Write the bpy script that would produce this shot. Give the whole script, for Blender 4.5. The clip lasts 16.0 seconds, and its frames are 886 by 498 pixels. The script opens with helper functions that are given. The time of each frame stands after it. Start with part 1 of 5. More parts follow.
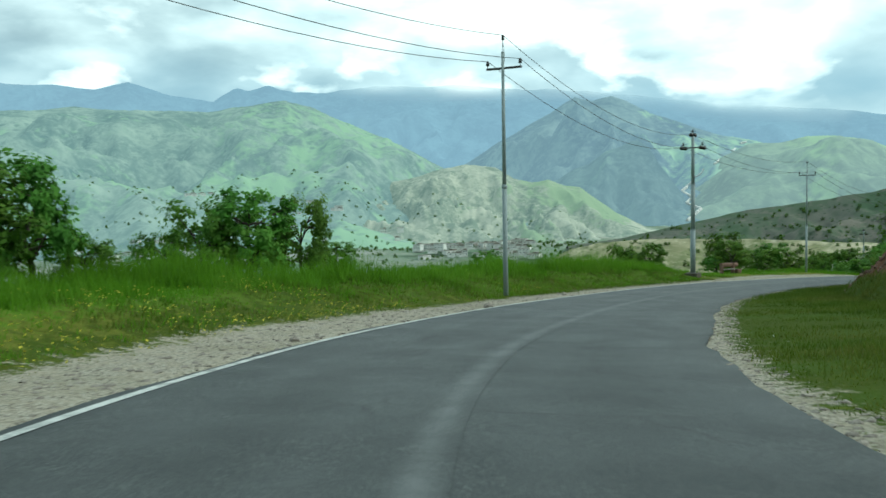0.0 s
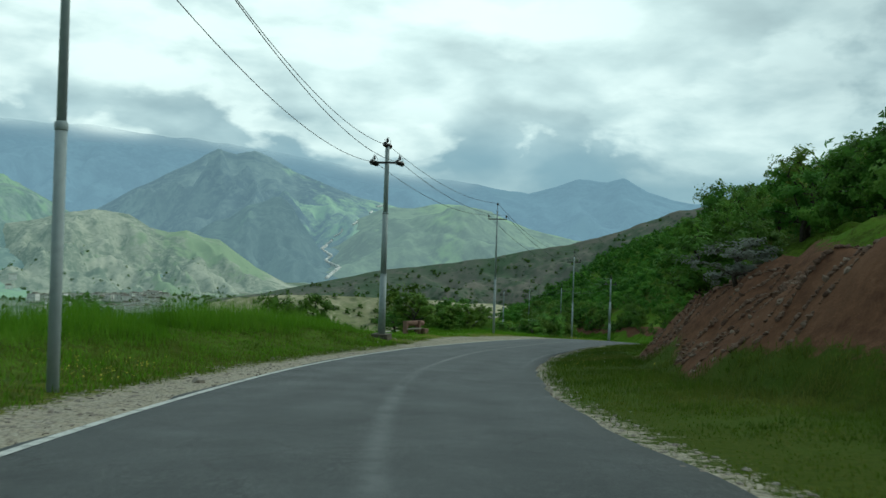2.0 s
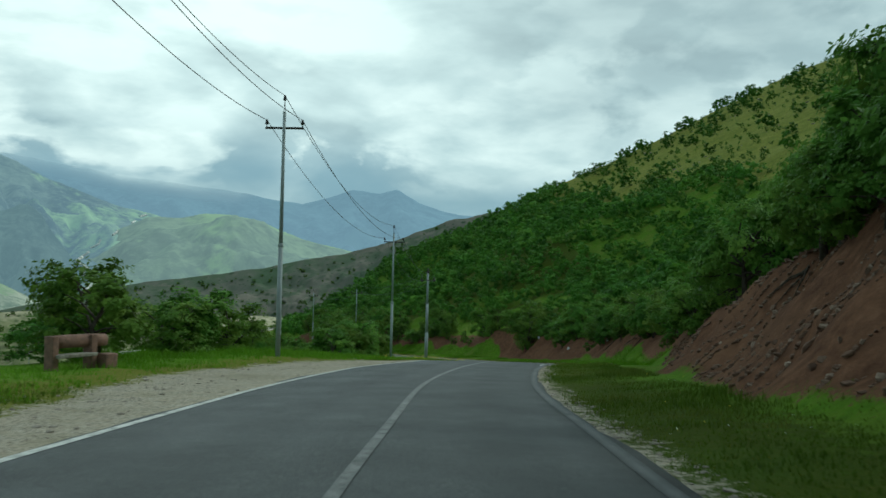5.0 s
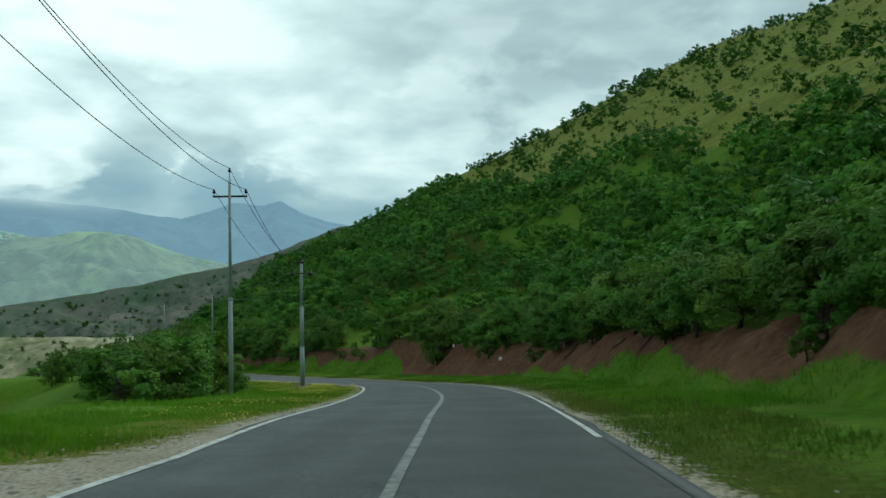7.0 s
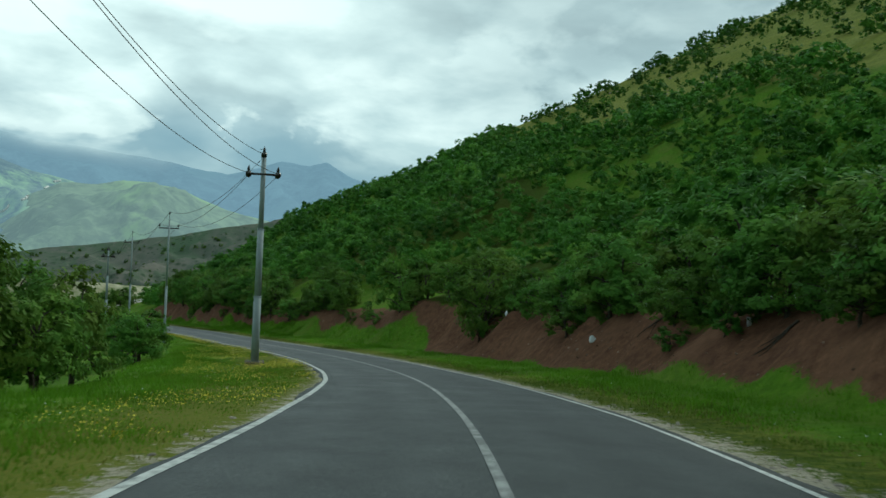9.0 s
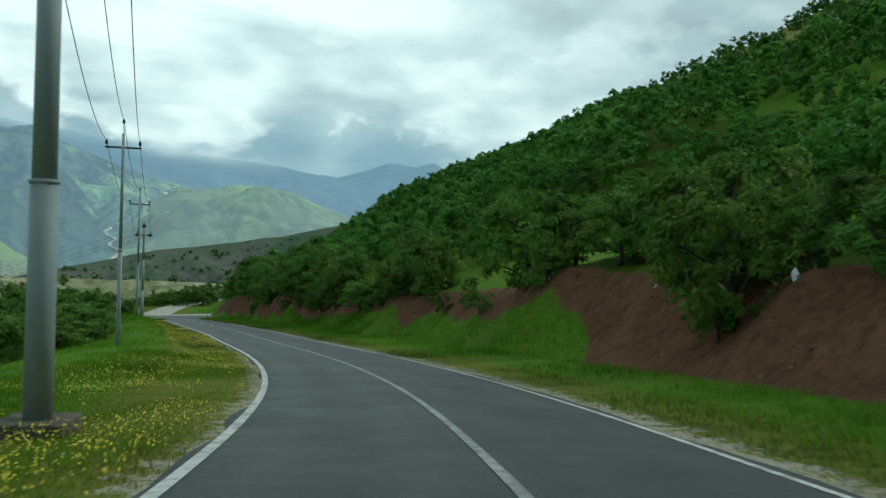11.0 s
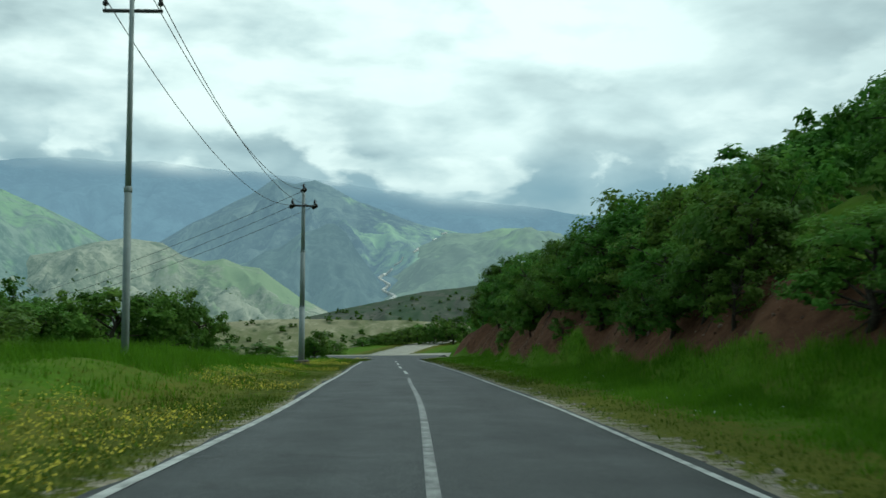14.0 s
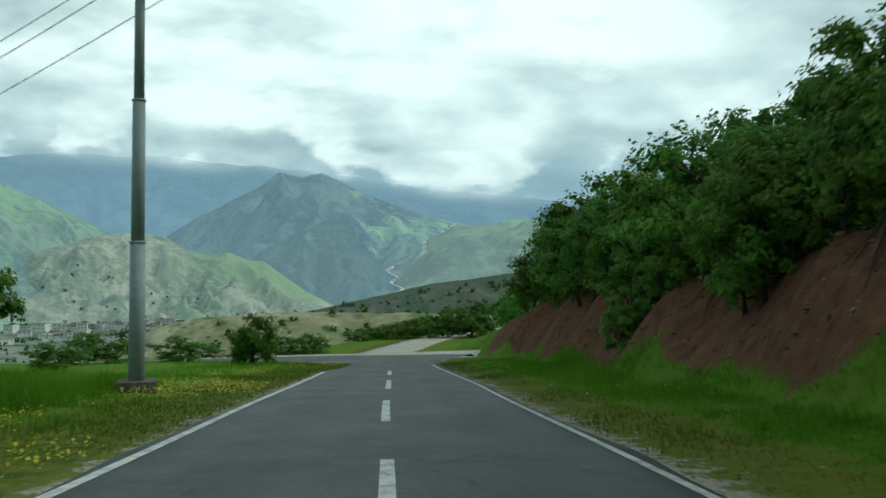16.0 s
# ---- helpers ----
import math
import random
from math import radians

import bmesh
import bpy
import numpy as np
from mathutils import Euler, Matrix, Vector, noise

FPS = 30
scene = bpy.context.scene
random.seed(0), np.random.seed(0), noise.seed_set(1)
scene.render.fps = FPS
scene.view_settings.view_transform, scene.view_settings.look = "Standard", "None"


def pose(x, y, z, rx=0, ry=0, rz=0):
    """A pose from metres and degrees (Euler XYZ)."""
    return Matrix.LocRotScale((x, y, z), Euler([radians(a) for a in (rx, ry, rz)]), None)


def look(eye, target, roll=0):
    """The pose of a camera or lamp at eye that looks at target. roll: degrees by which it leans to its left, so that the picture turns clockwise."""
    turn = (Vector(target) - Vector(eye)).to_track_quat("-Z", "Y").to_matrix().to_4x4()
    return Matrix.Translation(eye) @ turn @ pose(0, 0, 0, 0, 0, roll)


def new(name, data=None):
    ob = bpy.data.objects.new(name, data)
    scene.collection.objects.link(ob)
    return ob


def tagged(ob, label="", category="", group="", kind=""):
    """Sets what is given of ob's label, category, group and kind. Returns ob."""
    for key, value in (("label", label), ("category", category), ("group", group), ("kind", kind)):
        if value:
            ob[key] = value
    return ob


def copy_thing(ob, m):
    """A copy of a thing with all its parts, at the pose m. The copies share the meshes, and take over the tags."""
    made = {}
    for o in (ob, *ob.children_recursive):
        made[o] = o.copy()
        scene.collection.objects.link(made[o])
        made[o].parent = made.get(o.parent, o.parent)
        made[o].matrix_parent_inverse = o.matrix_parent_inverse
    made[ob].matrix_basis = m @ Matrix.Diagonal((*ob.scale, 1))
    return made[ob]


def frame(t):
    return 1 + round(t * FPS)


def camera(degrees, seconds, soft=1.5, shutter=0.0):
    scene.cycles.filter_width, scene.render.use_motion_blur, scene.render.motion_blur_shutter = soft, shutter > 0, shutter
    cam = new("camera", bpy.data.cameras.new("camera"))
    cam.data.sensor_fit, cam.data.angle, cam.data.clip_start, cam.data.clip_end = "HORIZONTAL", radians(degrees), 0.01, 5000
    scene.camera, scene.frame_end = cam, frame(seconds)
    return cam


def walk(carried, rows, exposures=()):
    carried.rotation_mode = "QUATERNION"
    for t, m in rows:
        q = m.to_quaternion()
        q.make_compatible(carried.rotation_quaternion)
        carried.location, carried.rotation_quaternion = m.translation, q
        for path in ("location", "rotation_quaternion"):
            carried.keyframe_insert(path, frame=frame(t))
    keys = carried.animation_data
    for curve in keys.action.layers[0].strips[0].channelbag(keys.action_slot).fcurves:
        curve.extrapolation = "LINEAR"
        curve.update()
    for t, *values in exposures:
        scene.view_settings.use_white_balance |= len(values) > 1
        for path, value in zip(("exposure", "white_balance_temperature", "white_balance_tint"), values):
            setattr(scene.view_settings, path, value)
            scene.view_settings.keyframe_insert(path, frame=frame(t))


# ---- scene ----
cam = camera(52.6, 16.0, 1.5, 0.16)
METRES, EYE, TILT, LEAN, TURN = 240.0, 1.3, 0.0, 0.0, 0.0
ROWS = [
    (0.0, 0.0, 0.0, 0.0, -0.07, -3.66, 1.04),
    (0.5, -0.0007, 0.0205, -0.0018, -6.01, -2.16, 0.23),
    (1.0, 0.0012, 0.043, -0.0037, -12.95, -1.2, -0.35),
    (1.5, 0.0054, 0.0641, -0.0054, -18.98, -0.55, -1.7),
    (2.0, 0.0115, 0.0856, -0.0073, -22.73, 0.07, -1.87),
    (2.5, 0.0192, 0.1074, -0.0092, -25.24, -0.18, -0.79),
    (3.0, 0.0284, 0.1297, -0.0113, -27.93, -0.19, 0.92),
    (3.5, 0.0382, 0.1512, -0.0134, -30.21, -0.26, 2.45),
    (4.0, 0.0505, 0.1765, -0.0157, -31.83, 0.11, 0.25),
    (4.5, 0.0633, 0.2003, -0.0178, -33.83, 0.35, -1.48),
    (5.0, 0.0768, 0.2231, -0.0196, -37.12, 1.23, -1.4),
    (7.5, 0.1727, 0.3402, -0.0304, -45.04, 1.56, 0.47),
    (8.0, 0.1941, 0.363, -0.033, -44.65, 0.68, -1.31),
    (10.5, 0.3049, 0.49115, -0.0501, -36.65, -0.2, -1.92),
    (11.0, 0.3241, 0.5207, -0.0539, -34.69, -0.31, -1.76),
    (11.5, 0.3421, 0.5522, -0.0577, -31.77, -0.45, -1.28),
    (12.0, 0.35935, 0.58493, -0.0612, -27.89, -0.02, -0.61),
    (12.5, 0.3758, 0.61785, -0.0646, -24.5, 0.48, 0.28),
    (13.0, 0.3906, 0.6521, -0.0679, -21.6, 1.22, 0.29),
    (13.5, 0.4025, 0.6851, -0.0708, -19.52, 1.19, -0.11),
    (14.0, 0.4151, 0.7227, -0.0739, -17.82, 2.08, -0.44),
    (14.5, 0.4261, 0.7585, -0.0765, -17.17, 2.38, -0.09),
    (15.0, 0.4364, 0.7941, -0.0791, -17.41, 2.55, -0.17),
    (15.5, 0.4459, 0.8296, -0.0817, -17.25, 2.14, -0.37),
    (16.0, 0.4553, 0.8643, -0.0843, -17.3, 1.68, 0.05),
]
EXPOSURES = [(0.0, 0.62, 5880, -11), (0.6, 0.45, 5880, -11), (1.2, 0.20, 5880, -11), (2.0, 0.06, 5880, -11), (3.5, -0.02, 5880, -11), (5.0, 0.05, 5880, -11), (7.5, 0.10, 5880, -11), (11.5, 0.09, 5880, -11), (13.5, 0.03, 5880, -11), (15.0, 0.07, 5880, -11), (16.0, 0.07, 5880, -11)]
walk(cam, [(t, pose(0, 0, EYE, TILT, LEAN, TURN) @ pose(METRES * x, METRES * y, METRES * z, 90 + pitch, roll, yaw)) for t, x, y, z, yaw, pitch, roll in ROWS], EXPOSURES)


# ---- light: overcast sky with a bright break, and a weak wide sun ----
SUN_AZ, SUN_EL = 98.0, 38.0
world = bpy.data.worlds.new("overcast_sky")
scene.world = world
world.use_nodes = True


class Nodes:
    """Short hand for building a node tree."""

    def __init__(self, tree):
        self.t = tree
        self.t.nodes.clear()

    def add(self, kind, **values):
        n = self.t.nodes.new(kind)
        for key, v in values.items():
            if key in n.inputs:
                self.put(n.inputs[key], v)
            else:
                setattr(n, key, v)
        return n

    def put(self, socket, v):
        if isinstance(v, bpy.types.NodeSocket):
            self.t.links.new(v, socket)
        elif isinstance(v, bpy.types.Node):
            self.t.links.new(v.outputs[0], socket)
        else:
            socket.default_value = v

    def math(self, op, a, b=0.0, c=0.0, clamp=False):
        n = self.t.nodes.new("ShaderNodeMath")
        n.operation, n.use_clamp = op, clamp
        for s, v in zip(n.inputs, (a, b, c)):
            self.put(s, v)
        return n.outputs[0]

    def mix(self, f, a, b, blend="MIX"):
        n = self.t.nodes.new("ShaderNodeMix")
        n.data_type, n.blend_type = "RGBA", blend
        self.put(n.inputs[0], f)
        self.put(n.inputs[6], a if not isinstance(a, tuple) else (*a, 1)[:4])
        self.put(n.inputs[7], b if not isinstance(b, tuple) else (*b, 1)[:4])
        return n.outputs[2]

    def noise(self, vector, scale, detail=4.0, rough=0.55, distortion=0.0):
        n = self.add("ShaderNodeTexNoise", Scale=scale, Detail=detail, Roughness=rough, Distortion=distortion)
        if vector is not None:
            self.put(n.inputs["Vector"], vector)
        return n.outputs[0]

    def ramp(self, f, stops):
        n = self.t.nodes.new("ShaderNodeValToRGB")
        e = n.color_ramp.elements
        while len(e) < len(stops):
            e.new(0.5)
        for el, (p, c) in zip(e, stops):
            el.position = p
            el.color = (c, c, c, 1) if isinstance(c, (int, float)) else (*c, 1)
        self.put(n.inputs[0], f)
        return n.outputs[0]

    def stretch(self, vector, scale):
        n = self.add("ShaderNodeMapping")
        self.put(n.inputs["Vector"], vector)
        n.inputs["Scale"].default_value = scale
        return n.outputs[0]


def build_sky():
    g = Nodes(world.node_tree)
    way = g.add("ShaderNodeTexCoord").outputs["Generated"]
    axes = g.add("ShaderNodeSeparateXYZ", Vector=way)
    x, y, z = axes.outputs
    up = g.math("MAXIMUM", z, 0.0)
    flat = g.math("ADD", up, 0.60)
    over = g.add("ShaderNodeCombineXYZ", X=g.math("DIVIDE", x, flat), Y=g.math("DIVIDE", y, flat), Z=g.math("MULTIPLY", up, 2.2))
    big = g.noise(over.outputs[0], 1.45, 4, 0.5, 0.3)
    fine = g.noise(over.outputs[0], 3.4, 6, 0.45, 0.2)
    puff = g.noise(g.stretch(way, (1, 1, 2.6)), 9.0, 7, 0.5, 0.15)
    body = g.math("ADD", g.math("MULTIPLY", big, 0.38), g.math("ADD", g.math("MULTIPLY", fine, 0.34), g.math("MULTIPLY", puff, 0.28)))
    cloud = g.ramp(body, [(0.39, (0.25, 0.30, 0.33)), (0.455, (0.42, 0.485, 0.51)), (0.515, (0.68, 0.745, 0.755)), (0.575, (1.02, 1.04, 1.02))])
    # thinner cloud towards the hidden sun, thick and dark away from it
    a, e = radians(24.0), radians(26.0)
    dot = g.t.nodes.new("ShaderNodeVectorMath")
    dot.operation = "DOT_PRODUCT"
    g.put(dot.inputs[0], way)
    dot.inputs[1].default_value = (math.sin(a) * math.cos(e), math.cos(a) * math.cos(e), math.sin(e))
    cloud = g.mix(g.ramp(dot.outputs["Value"], [(0.0, 0.62), (0.80, 0.0)]), cloud, (0.16, 0.20, 0.23))
    dull = g.t.nodes.new("ShaderNodeVectorMath")
    dull.operation = "DOT_PRODUCT"
    g.put(dull.inputs[0], way)
    dull.inputs[1].default_value = (0.85, 0.40, 0.34)
    thick = g.ramp(dull.outputs["Value"], [(0.80, 0.0), (0.98, 0.55)])
    cloud = g.mix(thick, cloud, (0.37, 0.43, 0.46))
    glow = g.ramp(dot.outputs["Value"], [(0.80, 0.0), (0.93, 0.35), (0.99, 1.0)])
    cloud = g.mix(g.math("MULTIPLY", glow, 0.36), cloud, (1.2, 1.24, 1.22))
    # rain and distance low down
    low = g.ramp(z, [(0.06, 1.0), (0.105, 0.85), (0.165, 0.18), (0.24, 0.0)])
    cloud = g.mix(g.math("MULTIPLY", low, g.ramp(fine, [(0.40, 1.0), (0.62, 0.5)])), cloud, (0.25, 0.37, 0.46))
    # heaped white cloud low in the sky
    heap = g.noise(g.stretch(way, (1, 1, 2.0)), 4.6, 10, 0.5, 0.2)
    heaps = g.math("MULTIPLY", g.ramp(heap, [(0.52, 0.0), (0.56, 0.92)]), g.ramp(z, [(0.075, 0.0), (0.11, 0.9), (0.24, 0.6), (0.36, 0.0)]))
    heaps = g.math("MULTIPLY", heaps, g.math("SUBTRACT", 1.0, g.math("MULTIPLY", thick, 1.1), clamp=True))
    cloud = g.mix(heaps, cloud, g.ramp(puff, [(0.36, (0.66, 0.735, 0.755)), (0.56, (1.03, 1.05, 1.03))]))
    sky = g.add("ShaderNodeTexSky", sky_type="NISHITA", sun_disc=False, sun_elevation=radians(SUN_EL), sun_rotation=radians(SUN_AZ))
    blue = g.add("ShaderNodeMix", data_type="RGBA", blend_type="MULTIPLY")
    blue.inputs[0].default_value = 1.0
    g.put(blue.inputs[6], sky.outputs[0])
    blue.inputs[7].default_value = (0.09, 0.09, 0.09, 1)
    whole = g.mix(0.93, blue.outputs[2], cloud)
    back = g.add("ShaderNodeBackground", Color=whole, Strength=1.0)
    g.add("ShaderNodeOutputWorld", Surface=back.outputs[0])


build_sky()
sun = new("sun", bpy.data.lights.new("sun", "SUN"))
sun.data.energy, sun.data.angle, sun.data.color = 1.15, radians(12), (1.0, 0.95, 0.88)
_a, _e = radians(SUN_AZ), radians(SUN_EL)
sun.matrix_world = look((60, 60, 200), (60 - 100 * math.sin(_a) * math.cos(_e), 60 - 100 * math.cos(_a) * math.cos(_e), 200 - 100 * math.sin(_e)))


# ---- materials ----
def material(name, paint, rough=0.9, bump=0.0, bump_scale=20.0, metal=0.0, spec=0.3, bump_detail=6.0):
    """paint(g, position) gives the base colour's socket or a tuple."""
    m = bpy.data.materials.new(name)
    m.use_nodes = True
    g = Nodes(m.node_tree)
    pos = g.add("ShaderNodeNewGeometry").outputs["Position"]
    b = g.add("ShaderNodeBsdfPrincipled", Metallic=metal)
    b.inputs["Specular IOR Level"].default_value = spec
    colour = paint(g, pos)
    r = rough
    if isinstance(colour, list):
        colour, r = colour
    g.put(b.inputs["Base Color"], (*colour, 1) if isinstance(colour, tuple) else colour)
    g.put(b.inputs["Roughness"], r)
    if bump:
        h = g.noise(pos, bump_scale, bump_detail, 0.65)
        n = g.add("ShaderNodeBump", Strength=bump, Distance=0.05, Height=h)
        g.put(b.inputs["Normal"], n.outputs[0])
    g.add("ShaderNodeOutputMaterial", Surface=b.outputs[0])
    return m


def two(c1, c2, c3, scale, scale2):
    """Two scales of variation between three colours."""
    def paint(g, p):
        a = g.ramp(g.noise(p, scale, 5, 0.6), [(0.35, c1), (0.65, c2)])
        return g.mix(g.ramp(g.noise(p, scale2, 3, 0.5), [(0.45, 0.0), (0.7, 0.8)]), a, c3)
    return paint


def asphalt_paint(g, p):
    grain = g.ramp(g.noise(p, 45, 4, 0.7), [(0.3, (0.013, 0.0155, 0.0162)), (0.7, (0.039, 0.0435, 0.045))])
    chips = g.add("ShaderNodeTexVoronoi", Scale=42.0, Vector=p)
    grain = g.mix(g.math("MULTIPLY", g.ramp(g.add("ShaderNodeSeparateColor", Color=chips.outputs["Color"]).outputs[0], [(0.62, 0.0), (0.95, 1.0)]), g.ramp(g.noise(p, 1.3, 4, 0.6), [(0.38, 0.25), (0.62, 0.9)])), grain, (0.105, 0.108, 0.104))
    patch = g.ramp(g.noise(p, 0.35, 5, 0.6), [(0.36, 0.0), (0.70, 1.0)])
    base = g.mix(g.math("MULTIPLY", patch, 0.10), grain, (0.058, 0.062, 0.063))
    dust = g.ramp(g.noise(p, 7.0, 6, 0.75), [(0.5, 0.0), (0.8, 0.5)])
    base = g.mix(dust, base, (0.088, 0.090, 0.087))
    # wheel tracks polished pale, lane centres stained darker
    across = g.add("ShaderNodeAttribute", attribute_name="across").outputs["Fac"]
    lane = g.math("ABSOLUTE", g.math("SUBTRACT", g.math("ABSOLUTE", across), 1.55))
    blotch = g.ramp(g.noise(p, 0.5, 5, 0.65), [(0.34, 0.15), (0.62, 1.0)])
    base = g.mix(g.math("MULTIPLY", g.math("MULTIPLY", g.ramp(lane, [(0.15, 1.0), (0.5, 0.0)]), blotch), 0.42), base, (0.017, 0.019, 0.020))
    base = g.mix(g.math("MULTIPLY", g.math("MULTIPLY", g.ramp(g.math("ABSOLUTE", g.math("SUBTRACT", lane, 0.75)), [(0.1, 1.0), (0.36, 0.0)]), blotch), 0.22), base, (0.085, 0.090, 0.092))
    # hill-side lane darkened in colour for the weaker sky reflection on it
    base = g.mix(g.math("MULTIPLY", g.ramp(across, [(0.0, 0.0), (0.5, 1.0)]), 0.22), base, (0.015, 0.018, 0.019))
    bent = g.mix(0.9, p, g.add("ShaderNodeTexNoise", Scale=1.1, Detail=4.0, Vector=p).outputs["Color"], "ADD")
    veins = g.add("ShaderNodeTexVoronoi", feature="DISTANCE_TO_EDGE", Scale=0.33, Vector=bent).outputs[0]
    cracked = g.math("MULTIPLY", g.ramp(veins, [(0.004, 1.0), (0.014, 0.0)]), g.ramp(g.noise(p, 0.11, 2, 0.5), [(0.46, 0.0), (0.53, 0.9)]))
    base = g.mix(g.math("MULTIPLY", cracked, 0.75), base, (0.008, 0.008, 0.008))
    rough = g.ramp(g.noise(p, 0.6, 4, 0.6), [(0.30, 0.54), (0.75, 0.68)])
    return [base, rough]


def ground_paint(g, p):
    def att(name):
        return g.add("ShaderNodeAttribute", attribute_name=name).outputs["Fac"]
    n1, n2, n3 = g.noise(p, 0.35, 4, 0.6), g.noise(p, 2.6, 5, 0.65), g.noise(p, 14, 4, 0.7)
    grass = g.ramp(n2, [(0.3, (0.062, 0.125, 0.009)), (0.55, (0.098, 0.190, 0.013)), (0.75, (0.140, 0.215, 0.024))])
    grass = g.mix(g.ramp(n1, [(0.45, 0.0), (0.7, 0.6)]), grass, (0.14, 0.155, 0.030))
    dry = g.ramp(n3, [(0.3, (0.090, 0.120, 0.016)), (0.55, (0.142, 0.150, 0.023)), (0.75, (0.200, 0.165, 0.043))])
    stone = g.ramp(g.add("ShaderNodeTexVoronoi", Scale=17.0, Vector=p).outputs["Distance"], [(0.05, (0.46, 0.43, 0.36)), (0.45, (0.37, 0.335, 0.27)), (0.8, (0.16, 0.14, 0.11))])
    stone = g.mix(g.ramp(n2, [(0.4, 0.0), (0.72, 0.75)]), stone, (0.36, 0.31, 0.23))
    stone = g.mix(g.ramp(n1, [(0.52, 0.0), (0.72, 0.5)]), stone, (0.16, 0.15, 0.085))
    earth = g.ramp(n2, [(0.3, (0.080, 0.040, 0.024)), (0.55, (0.156, 0.078, 0.045)), (0.75, (0.215, 0.118, 0.073))])
    earth = g.mix(g.ramp(n3, [(0.5, 0.0), (0.8, 0.55)]), earth, (0.07, 0.04, 0.03))
    rills = g.noise(g.stretch(p, (1, 1, 0.45)), 0.9, 6, 0.7, 0.8)
    earth = g.mix(g.ramp(rills, [(0.38, 0.38), (0.60, 0.0)]), earth, (0.078, 0.040, 0.028))
    earth = g.mix(g.ramp(n1, [(0.50, 0.0), (0.72, 0.7)]), earth, (0.195, 0.104, 0.062))
    olive = g.ramp(n1, [(0.35, (0.145, 0.178, 0.026)), (0.6, (0.225, 0.240, 0.042)), (0.8, (0.28, 0.255, 0.085))])

    # browning grass; its darkness also paints in shade from hill and trees
    brown = g.ramp(n3, [(0.3, (0.034, 0.054, 0.005)), (0.52, (0.056, 0.080, 0.008)), (0.75, (0.098, 0.086, 0.020))])
    brown = g.mix(g.ramp(n1, [(0.45, 0.0), (0.65, 0.6)]), brown, (0.055, 0.096, 0.012))

    olive = g.mix(g.ramp(n2, [(0.42, 0.0), (0.70, 0.8)]), olive, (0.085, 0.105, 0.022))
    olive = g.mix(g.ramp(n3, [(0.58, 0.0), (0.80, 0.7)]), olive, (0.26, 0.235, 0.13))

    def layer(base, top, name, ragged):
        f = g.math("ADD", att(name), g.math("MULTIPLY", g.math("SUBTRACT", g.math("ADD", g.math("MULTIPLY", n2, 0.6), g.math("MULTIPLY", n3, 0.4)), 0.5), ragged))
        return g.mix(g.ramp(f, [(0.42, 0.0), (0.58, 1.0)]), base, top)
    c = layer(grass, olive, "bare", 1.2)
    c = layer(c, dry, "dry", 1.6)
    c = layer(c, brown, "brown", 1.7)
    c = layer(c, earth, "earth", 1.5)
    return layer(c, stone, "gravel", 2.3)


def leaf_material(name, dark, mid, light, thin=0.3):
    m = bpy.data.materials.new(name)
    m.use_nodes = True
    g = Nodes(m.node_tree)
    geo = g.add("ShaderNodeNewGeometry")
    pos, island = geo.outputs["Position"], geo.outputs["Random Per Island"]
    per = g.add("ShaderNodeObjectInfo").outputs["Random"]
    c = g.ramp(g.math("ADD", g.math("MULTIPLY", g.noise(pos, 0.9, 3, 0.6), 0.45), g.math("MULTIPLY", g.noise(pos, 0.24, 2, 0.5), 0.55)), [(0.36, dark), (0.50, mid), (0.64, light)])
    c = g.mix(g.math("MULTIPLY", island, 0.25), c, mid)
    tone = g.add("ShaderNodeAttribute", attribute_name="tone").outputs["Fac"]
    shade = g.math("ADD", per, g.math("MULTIPLY", tone, 1.1))
    v = g.math("ADD", 0.72, g.math("ADD", g.math("MULTIPLY", shade, 0.34), g.math("MULTIPLY", island, 0.20)))
    hsv = g.add("ShaderNodeHueSaturation", Color=c, Value=v)
    g.put(hsv.inputs["Hue"], g.math("ADD", 0.485, g.math("MULTIPLY", per, 0.03)))
    d = g.add("ShaderNodeBsdfPrincipled", Roughness=0.55)
    d.inputs["Specular IOR Level"].default_value = 0.07
    g.put(d.inputs["Base Color"], hsv.outputs[0])
    t = g.add("ShaderNodeBsdfTranslucent", Color=hsv.outputs[0])
    s = g.add("ShaderNodeMixShader", Fac=thin)
    g.put(s.inputs[1], d.outputs[0])
    g.put(s.inputs[2], t.outputs[0])
    g.add("ShaderNodeOutputMaterial", Surface=s.outputs[0])
    return m


def land_paint(green, pale, rock, dots, scale=0.004, dot_scale=0.05):
    """Distant slopes: fields, bare ground, rock and dotted scrub."""
    def paint(g, p):
        c = g.ramp(g.noise(p, scale, 7, 0.62, 0.4), [(0.38, green), (0.50, pale), (0.62, rock)])
        c = g.mix(g.ramp(g.noise(p, scale * 4, 6, 0.68, 0.5), [(0.46, 0.0), (0.60, 0.75)]), c, green)
        c = g.mix(g.ramp(g.noise(p, scale * 9, 6, 0.7), [(0.54, 0.0), (0.66, 0.7)]), c, rock)
        for k, lim in ((1.0, 0.32), (2.3, 0.30)):
            v = g.add("ShaderNodeTexVoronoi", Scale=dot_scale * k, Vector=p).outputs["Distance"]
            near = g.math("MULTIPLY", g.ramp(v, [(0.14, 1.0), (lim, 0.0)]), g.ramp(g.noise(p, scale * 3.1 * k, 4, 0.6), [(0.44, 0.0), (0.56, 0.85)]))
            c = g.mix(near, c, dots)
        return c
    # browning blades, coloured darker for the shade on the hill-side verge
    return paint


